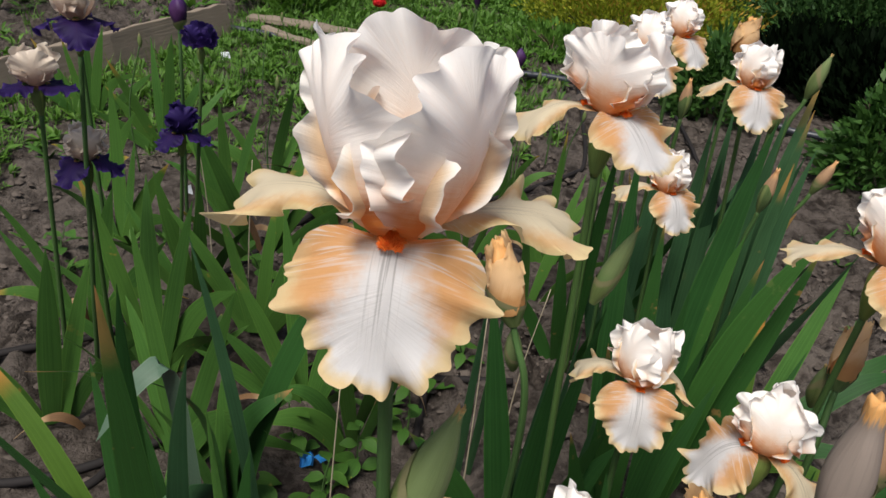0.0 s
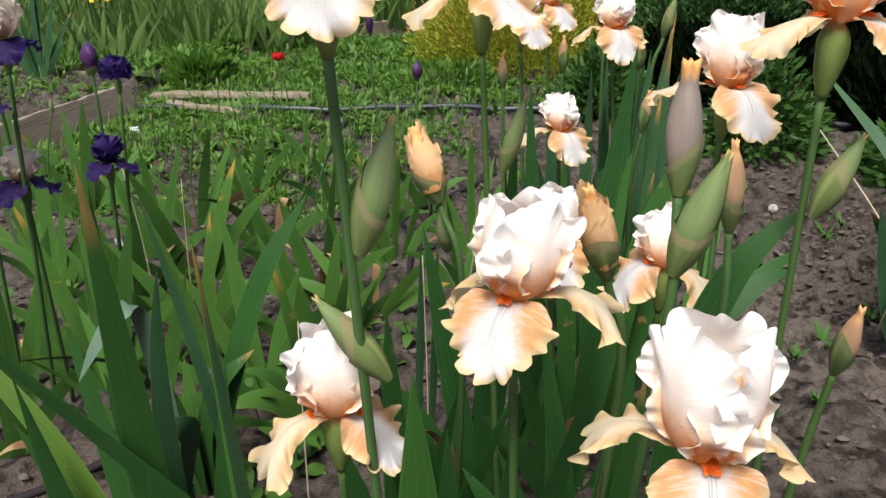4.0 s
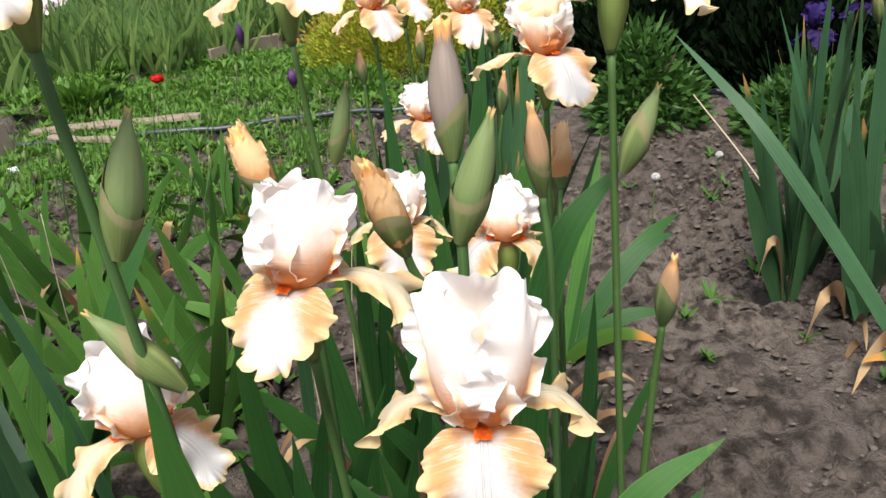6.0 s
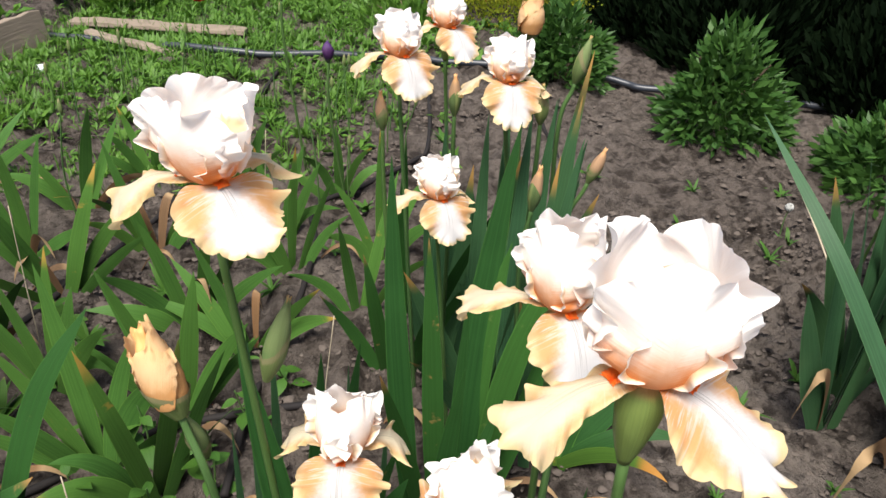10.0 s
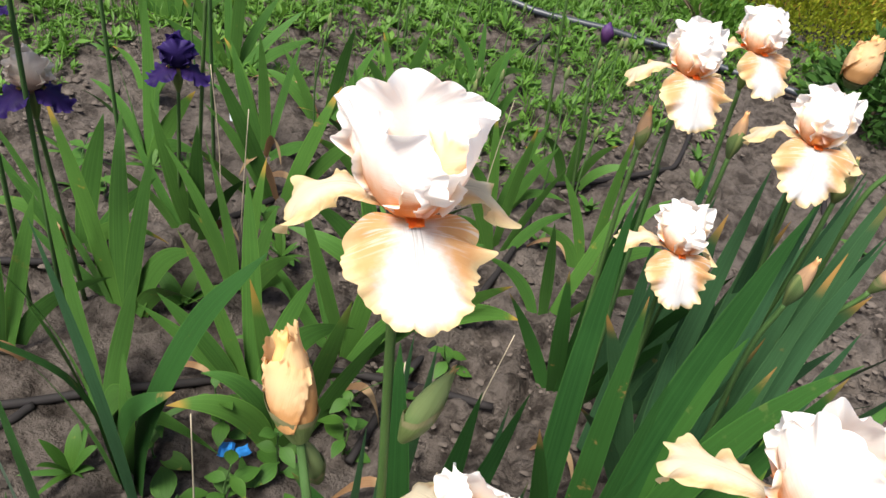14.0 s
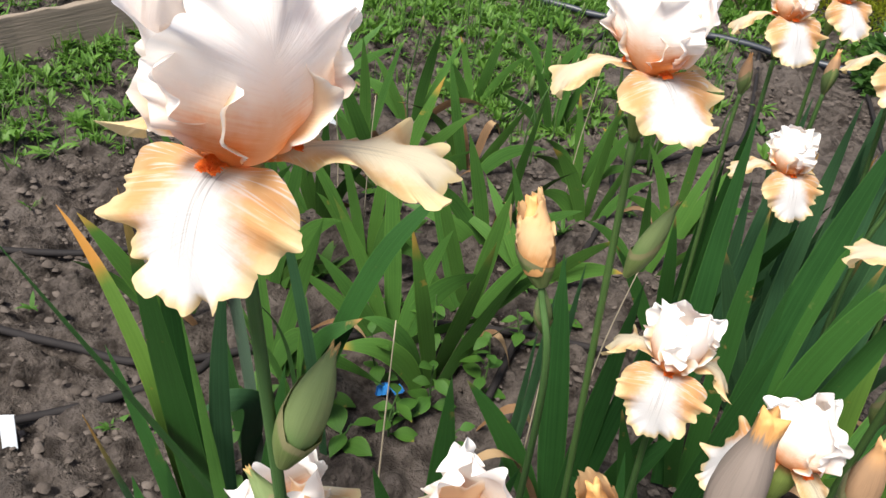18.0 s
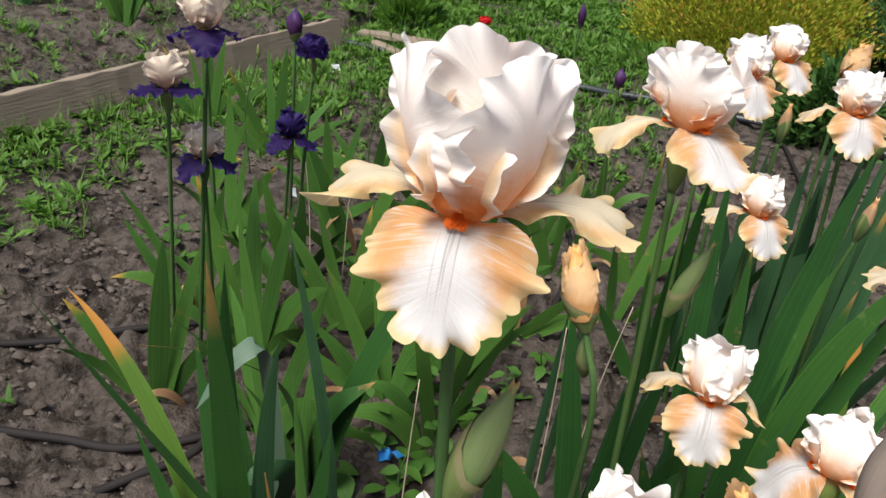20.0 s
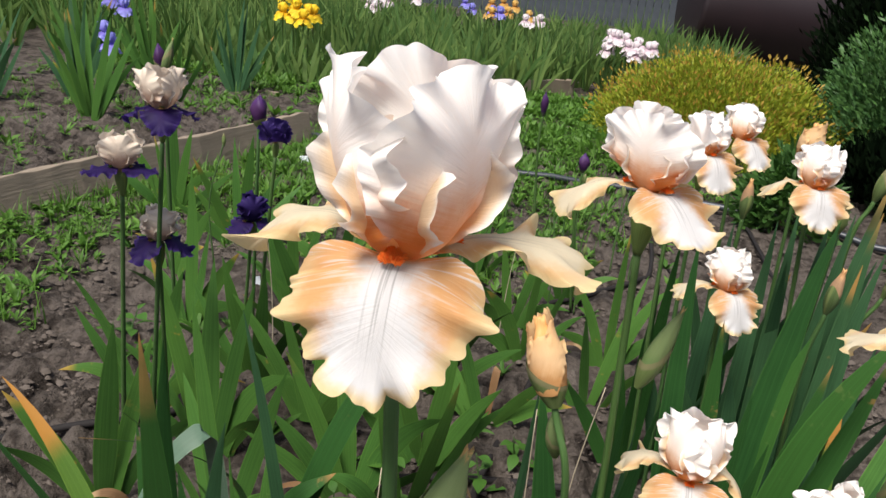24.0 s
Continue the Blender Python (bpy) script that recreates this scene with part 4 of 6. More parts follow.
for i, (x, y, n, ln) in enumerate(ROSETTES):
    rosette(x, y, n + 3, ln * 0.72, 300 + i, 0.20 if n > 7 else 0.30)


for i, (x, y, h, n, ln) in enumerate([(-0.21, 0.87, 0.05, 6, 0.10), (-0.13, 0.93, 0.13, 9, 0.075), (-0.08, 1.03, 0.16, 10, 0.07), (-0.20, 1.06, 0.15, 9, 0.07), (0.00, 1.12, 0.18, 10, 0.07), (-0.28, 0.96, 0.10, 7, 0.07), (-0.02, 0.96, 0.06, 6, 0.06), (-0.14, 1.20, 0.16, 9, 0.07), (-0.36, 0.74, 0.10, 6, 0.07), (-0.95, 1.62, 0.10, 9, 0.08), (-0.84, 1.56, 0.08, 8, 0.08), (0.12, 1.42, 0.10, 8, 0.06), (0.05, 1.30, 0.12, 8, 0.07), (-0.42, 1.62, 0.12, 9, 0.07), (1.62, 1.36, 0.05, 7, 0.09)]):
    leafy_plant(x, y, h * 0.9, n - 2, ln * 0.85, 500 + i)


# ---- boards, pipes and tubes ----
def board(name, p0, p1, height, thick, z0, seed, label, category="board", tilt=0.0):
    rng = random.Random(seed)
    p0, p1 = np.array([*p0, 0.0]), np.array([*p1, 0.0])
    d = p1 - p0
    ln = np.linalg.norm(d)
    n = max(6, int(ln / 0.06))
    rows = []
    for i in range(n):
        s = i / (n - 1)
        j = lambda k: rng.uniform(-k, k)  # noqa: E731
        rows.append([(s * ln, -thick / 2 + j(0.002), z0 + 0), (s * ln, thick / 2 + j(0.002), z0), (s * ln, thick / 2 - 0.003 + j(0.003), z0 + height + j(0.006)), (s * ln, -thick / 2 + 0.003 + j(0.003), z0 + height + j(0.006))])
    rows = np.array(rows)
    faces = grid_faces(n, 4, True) + [(3, 2, 1, 0), tuple(range((n - 1) * 4, n * 4))]
    ob = part(name, mesh_of(name, rows.reshape(-1, 3), faces, None, False), BOARD)
    ob.matrix_world = pose(p0[0], p0[1], 0, tilt, 0, math.degrees(math.atan2(d[1], d[0])))
    bv = ob.modifiers.new("worn", "BEVEL")
    bv.width, bv.segments = 0.004, 2
    return tagged(ob, label, category)


board("edging_board", (-2.42, 0.45), (-1.19, 3.86), 0.17, 0.042, -0.02, 1, "weathered grey edging board of a raised bed", tilt=-12)
board("edging_board", (-2.40, 4.68), (-1.62, 4.52), 0.11, 0.035, -0.02, 2, "dark damp edging board of a raised bed")
board("edging_board", (-0.30, 5.87), (0.26, 6.43), 0.15, 0.035, -0.02, 3, "weathered grey edging board of a raised bed")
board("loose_board", (-1.16, 4.12), (-0.28, 4.03), 0.022, 0.10, 0.02, 4, "grey broken board lying flat in the weeds")
board("loose_board", (-1.03, 3.94), (-0.52, 3.62), 0.022, 0.05, 0.015, 5, "grey broken board lying flat in the weeds")


def hose(name, pts, r, material, label, category, lift=0.0):
    p = [(x, y, float(ground_z(x, y)) + r * 0.9 + lift) for x, y in spline([(*q, 0) for q in pts], 8 * len(pts))[:, :2]]
    return tagged(part(name, tube(name, p, r, 10), material), label, category)


hose("water_pipe", [(-2.6, 4.12), (-1.5, 3.98), (-0.91, 3.86), (-0.29, 3.66), (0.40, 3.69), (0.93, 3.64), (1.5, 3.42), (1.75, 3.30), (3.2, 2.9)], 0.016, PIPE, "black plastic water pipe lying across the soil", "pipe", 0.01)
for q in ([(0.62, 3.66), (0.55, 2.75), (0.478, 2.54), (0.318, 2.385), (0.144, 2.20), (0.153, 1.97), (0.113, 1.65), (0.042, 1.37), (0.02, 1.1)],
          [(1.05, 3.6), (1.03, 2.9), (1.007, 2.5), (0.932, 2.11), (0.819, 1.75), (0.70, 1.40), (0.62, 1.0), (0.55, 0.6)],
          [(-2.2, 0.62), (-1.6, 0.88), (-1.178, 1.06), (-0.91, 1.195), (-0.66, 1.37), (-0.45, 1.75), (-0.30, 2.2), (-0.18, 2.9), (-0.05, 3.6)],
          [(-1.9, 0.70), (-1.3, 0.82), (-0.98, 0.86), (-0.79, 0.885), (-0.61, 0.915), (-0.33, 1.12), (-0.157, 1.265), (0.05, 1.33), (0.23, 1.355)],
          [(-1.5, 0.30), (-1.1, 0.50), (-0.80, 0.67), (-0.56, 0.88), (-0.52, 0.96)]):
    hose("drip_tube", q, 0.0085, DRIP, "thin black drip irrigation tube on the soil", "tube")


def plant_tag(x, y, h, w, rz, tilt, label="white plastic plant label stuck in the soil"):
    me = bmesh.new()
    bmesh.ops.create_cube(me, size=1.0)
    bmesh.ops.scale(me, vec=(w, 0.0016, h), verts=me.verts)
    bmesh.ops.translate(me, vec=(0, 0, h / 2 - 0.02), verts=me.verts)
    bmesh.ops.bevel(me, geom=me.edges[:], offset=0.0006, segments=1, affect="EDGES")
    d = bpy.data.meshes.new("plant_tag")
    me.to_mesh(d)
    me.free()
    ob = part("plant_tag", d, TAG)
    ob.matrix_world = pose(*foot(x, y), tilt, 0, rz)
    return tagged(ob, label, "plant label", "plant labels")


plant_tag(-0.735, 0.655, 0.085, 0.026, 25, -18)
plant_tag(-1.071, 3.434, 0.08, 0.04, 30, -58)
plant_tag(-1.31, 4.85, 0.13, 0.03, 5, -6)
plant_tag(-1.86, 3.35, 0.10, 0.02, 5, -8)
plant_tag(-0.75, 2.02, 0.06, 0.02, 40, -25)


def blue_clip():
    o = thing("blue_clip", foot(-0.178, 1.019), "small crumpled blue plastic scrap on the soil", "plastic scrap")
    for i, (dx, dy, a, s) in enumerate([(0, 0, 20, 1.0), (0.026, 0.01, -35, 0.8)]):
        b = bmesh.new()
        bmesh.ops.create_grid(b, x_segments=5, y_segments=4, size=0.013 * s)
        for v in b.verts:
            v.co.z += 0.007 * math.sin(v.co.x * 240 + i) + 0.006 * math.cos(v.co.y * 210 + 2 * i)
        bmesh.ops.solidify(b, geom=b.faces[:], thickness=0.0012)
        d = bpy.data.meshes.new("scrap")
        b.to_mesh(d)
        b.free()
        q = part("scrap", d, BLUE, o)
        q.matrix_local = pose(dx, dy, 0.03, 25, 10, a)


blue_clip()


# ---- bushes and the far side ----
def crown_mesh(name, leaves, seed, centre_fn, leaf_len, leaf_w, up=0.5):
    """Many small leaves with their own corners, as one crown."""
    rng = random.Random(seed)
    verts, faces = [], []
    for _ in range(leaves):
        p, out = centre_fn(rng)
        d = np.array(out) + np.array([rng.uniform(-0.7, 0.7), rng.uniform(-0.7, 0.7), rng.uniform(-0.4, 0.7) + up])
        d /= np.linalg.norm(d)
        sd = np.cross(d, [rng.uniform(-1, 1), rng.uniform(-1, 1), rng.uniform(-0.3, 0.3)])
        sd /= np.linalg.norm(sd) + 1e-6
        L, w = leaf_len * rng.uniform(0.6, 1.25), leaf_w * rng.uniform(0.7, 1.2)
        k = len(verts)
        p = np.array(p)
        verts += [p, p + d * L * 0.5 + sd * w / 2, p + d * L, p + d * L * 0.5 - sd * w / 2]
        faces += [(k, k + 1, k + 2), (k, k + 2, k + 3)]
    return mesh_of(name, verts, faces, None, False)


def dome(rx, ry, h, lumps, seed, fill=0.35, low=0.05):
    """Places on a lumpy dome, thinned towards the inside."""
    r0 = random.Random(seed)
    blobs = []
    for _ in range(lumps):
        a, e = r0.uniform(0, 6.28), math.asin(r0.uniform(0.0, 1.0))
        blobs.append((math.cos(a) * math.cos(e), math.sin(a) * math.cos(e), math.sin(e), r0.uniform(0.22, 0.42)))

    def pick(rng):
        while True:
            b = rng.choice(blobs)
            q = [rng.gauss(0, 1) for _ in range(3)]
            n = math.sqrt(sum(c * c for c in q))
            q = [c / n for c in q]
            d = [b[i] * 0.74 + q[i] * b[3] * rng.uniform(1 - fill, 1) for i in range(3)]
            if d[2] > low:
                return (d[0] * rx, d[1] * ry, d[2] * h), (d[0], d[1], d[2])
    return pick


def bush(name, x, y, rx, ry, h, seed, material, leaves, leaf_len, leaf_w, label, category="bush", stems=7, tips=None, up=0.4, lumps=46):
    o = thing(name, foot(x, y), label, category)
    rng = random.Random(seed)
    part("crown", crown_mesh("crown", leaves, seed, dome(rx, ry, h, lumps, seed), leaf_len, leaf_w, up), material, o)
    if tips:
        part("tip_leaves", crown_mesh("tip_leaves", leaves // 9, seed + 1, dome(rx * 1.06, ry * 1.06, h * 1.06, lumps, seed, 0.08, 0.3), leaf_len, leaf_w, up), tips, o)
    for i in range(stems):
        a = rng.uniform(0, 6.28)
        e = (rx * 0.55 * math.cos(a), ry * 0.55 * math.sin(a), h * 0.75)
        part("branch", tube("branch", spline([(0.02 * math.cos(a), 0.02 * math.sin(a), 0), (e[0] * 0.4, e[1] * 0.4, h * 0.35), e], 7), np.linspace(0.009, 0.003, 7), 6), TWIG, o)
    return o


bush("golden_bush", 1.20, 5.20, 0.82, 0.95, 0.55, 41, GOLD_BUSH, 34000, 0.034, 0.014, "rounded golden-green bush with reddish tips", stems=5, tips=BUSH_TIP, lumps=120)
bush("conifer_bush", 2.50, 4.85, 0.78, 0.75, 1.55, 42, CONIFER, 34000, 0.055, 0.016, "dense dark green conifer bush", stems=3, up=0.3, lumps=70)
# Shade on these conifers comes from their leaf colour; the sun still reaches them.
bush("conifer_bush", 3.55, 4.7, 0.9, 0.8, 2.4, 43, SHADED_HEDGE, 16000, 0.10, 0.03, "near-black conifer with deep shade coloured into its leaves", stems=3, up=0.7, lumps=110)
bush("conifer_bush", 4.6, 3.6, 1.0, 0.9, 2.6, 44, SHADED_HEDGE, 16000, 0.10, 0.03, "near-black conifer with deep shade coloured into its leaves", stems=3, up=0.7, lumps=110)
bush("conifer_bush", 3.1, 6.2, 1.1, 0.9, 2.6, 45, SHADED_HEDGE, 16000, 0.10, 0.03, "near-black conifer with deep shade coloured into its leaves", stems=3, up=0.7, lumps=110)
# Added near-black bushes, mostly low, fill in for shade around the conifers' feet.
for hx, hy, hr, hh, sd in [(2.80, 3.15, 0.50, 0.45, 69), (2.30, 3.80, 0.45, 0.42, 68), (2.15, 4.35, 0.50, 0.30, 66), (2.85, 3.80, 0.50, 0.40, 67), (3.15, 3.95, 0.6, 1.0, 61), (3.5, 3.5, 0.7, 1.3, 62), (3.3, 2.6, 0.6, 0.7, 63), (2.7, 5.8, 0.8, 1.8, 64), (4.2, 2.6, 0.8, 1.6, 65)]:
    bush("conifer_bush", hx, hy, hr, hr, hh, sd, SHADED_HEDGE, 9000, 0.09, 0.028, "near-black conifer with deep shade coloured into its leaves", stems=3, up=0.6, lumps=80)
bush("peony_bush", 1.74, 2.86, 0.26, 0.26, 0.42, 46, PEONY, 3000, 0.065, 0.022, "leafy dark green peony bush", lumps=26, up=-0.25)
bush("peony_bush", 1.24, 3.48, 0.22, 0.22, 0.38, 47, PEONY, 2800, 0.065, 0.022, "leafy dark green peony bush", lumps=26, up=-0.25)
bush("peony_bush", 2.25, 2.35, 0.30, 0.30, 0.30, 48, PEONY, 2600, 0.065, 0.022, "leafy dark green peony bush", lumps=40, up=-0.25)
bush("leafy_weed", -0.98, 4.55, 0.20, 0.2, 0.22, 49, WEED, 500, 0.09, 0.035, "bright green broad-leaved weed", "weed", 3, lumps=16)
bush("leafy_weed", 0.55, 4.35, 0.28, 0.25, 0.16, 50, WEED, 700, 0.06, 0.022, "bright green broad-leaved weed", "weed", 3, lumps=16)


def tank():
    o = thing("storage_tank", (1.55, 9.6, 0), "large dark maroon metal tank lying on its side", "tank")
    R, n, m = 0.62, 16, 48
    xs = np.concatenate([[0, 0.01, 0.03], np.linspace(0.06, 5.0, n - 3)])
    rr = np.concatenate([[R - 0.05, R - 0.02, R - 0.004], np.full(n - 3, R)])
    a = np.linspace(0, 2 * np.pi, m, endpoint=False)
    pts = np.stack([np.repeat(xs[:, None], m, 1), rr[:, None] * np.cos(a), R + 0.12 + rr[:, None] * np.sin(a)], -1)
    part("shell", mesh_of("shell", pts.reshape(-1, 3), grid_faces(n, m, True) + [tuple(range(m))[::-1], tuple(range((n - 1) * m, n * m))], None, True), TANK, o)
    for x in (0.6, 2.4, 4.2):
        b = bmesh.new()
        bmesh.ops.create_cube(b, size=1.0)
        bmesh.ops.scale(b, vec=(0.14, 1.0, 0.3), verts=b.verts)
        bmesh.ops.bevel(b, geom=b.edges[:], offset=0.01, segments=1, affect="EDGES")
        d = bpy.data.meshes.new("cradle")
        b.to_mesh(d)
        b.free()
        part("cradle", d, BOARD, o).location = (x, 0, 0.12)
    o.rotation_euler = (0, 0, radians(6))


tank()


def fence():
    o = tagged(thing("fence", (-9, 13.2, 0), "tall grey weathered board fence", "fence"), kind="structure")
    rng = random.Random(9)
    meshes = []
    for k in range(5):
        b = bmesh.new()
        bmesh.ops.create_cube(b, size=1.0)
        bmesh.ops.scale(b, vec=(0.115, 0.022, 2.0), verts=b.verts)
        for v in b.verts:
            if v.co.z > 0:
                v.co.z += rng.uniform(-0.03, 0.03)
        bmesh.ops.bevel(b, geom=b.edges[:], offset=0.003, segments=1, affect="EDGES")
        d = bpy.data.meshes.new("fence_board")
        b.to_mesh(d)
        b.free()
        meshes.append(d)
    for i in range(130):
        q = part("fence_board", rng.choice(meshes), FENCE, o)
        q.location = (i * 0.128, rng.uniform(-0.006, 0.006), 1.0)
        q.rotation_euler = (0, 0, rng.uniform(-0.03, 0.03))
    for z in (0.5, 1.5):
        b = bmesh.new()
        bmesh.ops.create_cube(b, size=1.0)
        bmesh.ops.scale(b, vec=(16.7, 0.05, 0.08), verts=b.verts)
        d = bpy.data.meshes.new("rail")
        b.to_mesh(d)
        b.free()
        part("rail", d, FENCE, o).location = (8.3, 0.05, z)


fence()

# ---- the peach irises ----
def iris(foot_xy, hub, yaw, size, seed, label, kind="peach", via=(), group="peach irises", **more):
    """A flowering iris stalk: stem, bloom; its buds are added after."""
    b = foot(*foot_xy)
    p = thing("iris", b, label, "iris", group)
    hub = np.array(hub, float) - (0, 0, 0.024 * size)
    add_stem(p, [b, *via, hub - (0, 0, 0.055 * size)])
    if kind != "peach":
        more.setdefault("wides", (0.80, 0.78, 0.78))
        more.setdefault("reach", (0.86, 0.86, 0.86))
    add_flower(p, hub, yaw, size, seed, kind, **more)
    return p


PEACH_LABEL = "peach and white ruffled bearded iris with orange beards"

A = iris((0.045, 0.31), (0.0, 0.278, 0.968), -91, 0.98, 211, "large fully open peach and white ruffled bearded iris with orange beard", lean=87, droop=(-70, -18, -26), ruffle=1.1, detail=1.5, rise=1.08, reach=(0.82, 1.02, 1.04), wides=(1.04, 0.62, 0.62), broad=1.08, cup=0.6, crest=1.12, close=12)
add_bud(A, (0.014, 0.281, 0.752), (0.039, 0.290, 0.842), 0.0125, "green", 0.62, 1)
add_bud(A, (0.030, 0.290, 0.642), (-0.020, 0.297, 0.709), 0.0115, "green", 0.7, 2)
B = iris((0.215, 0.72), (0.155, 0.655, 0.906), -60, 1.0, 12, PEACH_LABEL, lean=86, rise=0.94, droop=(-38, -36, -50), detail=1.2, reach=(0.90, 1, 1), cup=0.6, broad=1.12, close=2)
add_bud(B, (0.184, 0.655, 0.682), (0.208, 0.652, 0.773), 0.0105, "green", 0.62, 3)
D = iris((0.29, 0.70), (0.252, 0.650, 0.612), -96, 0.95, 13, PEACH_LABEL, lean=106, droop=(-80, -55, -50))
E = iris((0.46, 1.27), (0.402, 1.205, 0.598), -72, 1.0, 14, "small peach and white bearded iris among tall leaves", lean=106, droop=(-70, -45, -45), detail=0.8)
I = iris((0.40, 0.66), (0.366, 0.572, 0.610), -178, 1.0, 15, PEACH_LABEL, lean=106, droop=(-70, -70, -60))
J = iris((0.485, 0.47), (0.421, 0.424, 0.907), -162, 1.05, 16, PEACH_LABEL, rise=1.04, lean=93, droop=(-34, -38, -38), detail=1.2, wides=(0.66, 0.84, 0.62), reach=(0.92, 0.92, 1), close=6)
add_bud(J, (0.434, 0.418, 0.708), (0.462, 0.411, 0.786), 0.0120, "green", 0.65, 4)
N = iris((0.49, 0.72), (0.435, 0.622, 0.806), 160, 0.98, 17, PEACH_LABEL, rise=1.12, lean=96, droop=(-30, -60, -45), wides=(0.62, 0.85, 0.62))
K = iris((0.165, 0.345), (0.125, 0.280, 0.736), -124, 1.0, 18, PEACH_LABEL, lean=100, droop=(-58, -50, -60), detail=1.2, reach=(0.82, 1, 1))
L = iris((0.25, 0.24), (0.214, 0.148, 0.694), -104, 1.0, 19, PEACH_LABEL, rise=1.15, lean=98, droop=(-80, -50, -50), detail=1.2, wides=(0.84, 0.58, 0.58), reach=(0.86, 1, 1))
M = iris((0.00, 0.40), (-0.012, 0.330, 0.608), -150, 1.0, 20, PEACH_LABEL, rise=1.12, lean=100, droop=(-66, -60, -50), wides=(0.70, 0.82, 0.7), reach=(1, 0.85, 1))
F = iris((0.40, 1.40), (0.338, 1.310, 0.800), -68, 1.0, 21, PEACH_LABEL, lean=104, droop=(-70, -55, -55), detail=0.8)
G = iris((0.50, 1.55), (0.432, 1.480, 0.800), -60, 0.95, 22, PEACH_LABEL, lean=106, droop=(-60, -55, -55), detail=0.7)
H = iris((0.62, 1.34), (0.505, 1.240, 0.785), -88, 1.0, 23, PEACH_LABEL, lean=106, droop=(-75, -45, -50), detail=0.8)


def bud_stalk(foot_xy, base, tip, radius, kind, seed, label, sheath=0.55, extra=()):
    b = foot(*foot_xy)
    p = thing("iris_bud_stalk", b, label, "iris bud", "iris buds")
    base = np.array(base, float)
    d = np.array(tip, float) - base
    d /= np.linalg.norm(d)
    add_stem(p, [b, base - d * 0.09 + (0, 0, -0.05), base])
    add_bud(p, base, tip, radius, kind, sheath, seed)
    for k, (q0, q1, r, kd) in enumerate(extra):
        add_bud(p, q0, q1, r, kd, 0.7, seed + 50 + k)
    return p


PEACH_BUD = "half-unfurled peach iris bud in a green sheath"
bud_stalk((0.14, 0.72), (0.106, 0.645, 0.650), (0.077, 0.662, 0.735), 0.0160, "peach", 61, PEACH_BUD, 0.62, [((0.118, 0.665, 0.575), (0.108, 0.648, 0.645), 0.0095, "green")])
bud_stalk((0.245, 0.36), (0.240, 0.288, 0.785), (0.240, 0.297, 0.874), 0.0125, "grey", 62, "grey-violet closed iris bud with an orange tip", 0.45, [((0.239, 0.275, 0.728), (0.263, 0.268, 0.819), 0.0130, "green")])
bud_stalk((0.40, 0.50), (0.350, 0.410, 0.700), (0.338, 0.403, 0.786), 0.0105, "tan", 63, "narrow iris bud with a peach tip in a green sheath", 0.62)
bud_stalk((0.235, 0.42), (0.206, 0.322, 0.705), (0.181, 0.308, 0.783), 0.0112, "peach", 64, PEACH_BUD, 0.62)
bud_stalk((0.46, 0.42), (0.447, 0.355, 0.575), (0.445, 0.338, 0.652), 0.0100, "tan", 65, "narrow iris bud with a peach tip in a green sheath", 0.6)
bud_stalk((0.51, 0.74), (0.465, 0.655, 0.610), (0.473, 0.676, 0.685), 0.0130, "peach", 66, PEACH_BUD, 0.45, [((0.466, 0.684, 0.560), (0.456, 0.674, 0.625), 0.009, "green")])
bud_stalk((0.36, 1.42), (0.314, 1.362, 0.630), (0.309, 1.357, 0.700), 0.0105, "tan", 67, "small tan-tipped iris bud", 0.6)
bud_stalk((0.70, 1.78), (0.640, 1.705, 0.700), (0.640, 1.704, 0.790), 0.0230, "peach", 68, PEACH_BUD, 0.35)
bud_stalk((0.70, 1.42), (0.640, 1.33, 0.735), (0.652, 1.32, 0.815), 0.0115, "green", 69, "closed green iris bud", 0.7)
bud_stalk((0.60, 1.22), (0.545, 1.15, 0.585), (0.548, 1.14, 0.665), 0.0105, "tan", 70, "small tan-tipped iris bud", 0.6)
bud_stalk((0.72, 1.30), (0.655, 1.22, 0.600), (0.672, 1.21, 0.665), 0.0100, "tan", 71, "small tan-tipped iris bud", 0.6)
bud_stalk((0.46, 1.42), (0.44, 1.36, 0.66), (0.436, 1.35, 0.735), 0.0105, "tan", 72, "small tan-tipped iris bud", 0.6)
bud_stalk((0.60, 1.36), (0.575, 1.28, 0.68), (0.57, 1.27, 0.75), 0.0115, "green", 73, "closed green iris bud", 0.7)

# ---- the violet irises ----
VIOLET_LABEL = "dark violet bearded iris on a slender stem"
TAN_LABEL = "bearded iris with creamy tan standards and dark violet falls"
P1 = iris((-0.66, 1.20), (-0.545, 1.085, 0.800), -62, 0.86, 31, TAN_LABEL, "tan", group="violet irises", lean=88, droop=(-48, -40, -40), detail=0.7, cup=0.5, ruffle=1.3)
P2 = iris((-0.70, 1.16), (-0.620, 1.085, 0.690), -2, 0.78, 32, TAN_LABEL, "tan", group="violet irises", lean=86, droop=(-6, -8, -5), detail=0.7, cup=0.6)
P3 = iris((-0.64, 1.24), (-0.592, 1.145, 0.545), 14, 0.85, 33, TAN_LABEL, "tan", group="violet irises", lean=100, droop=(-46, -40, -46), detail=0.7, ruffle=1.2)
P4 = iris((-0.60, 1.52), (-0.548, 1.460, 0.478), 8, 0.85, 34, VIOLET_LABEL, "violet", group="violet irises", lean=98, droop=(-40, -30, -34), detail=0.7, ruffle=1.2)
P5 = iris((-0.58, 1.56), (-0.510, 1.500, 0.650), -60, 0.62, 35, "withering dark violet iris on a slender stem", "violet", group="violet irises", lean=80, droop=(60, 62, 60), detail=0.6)
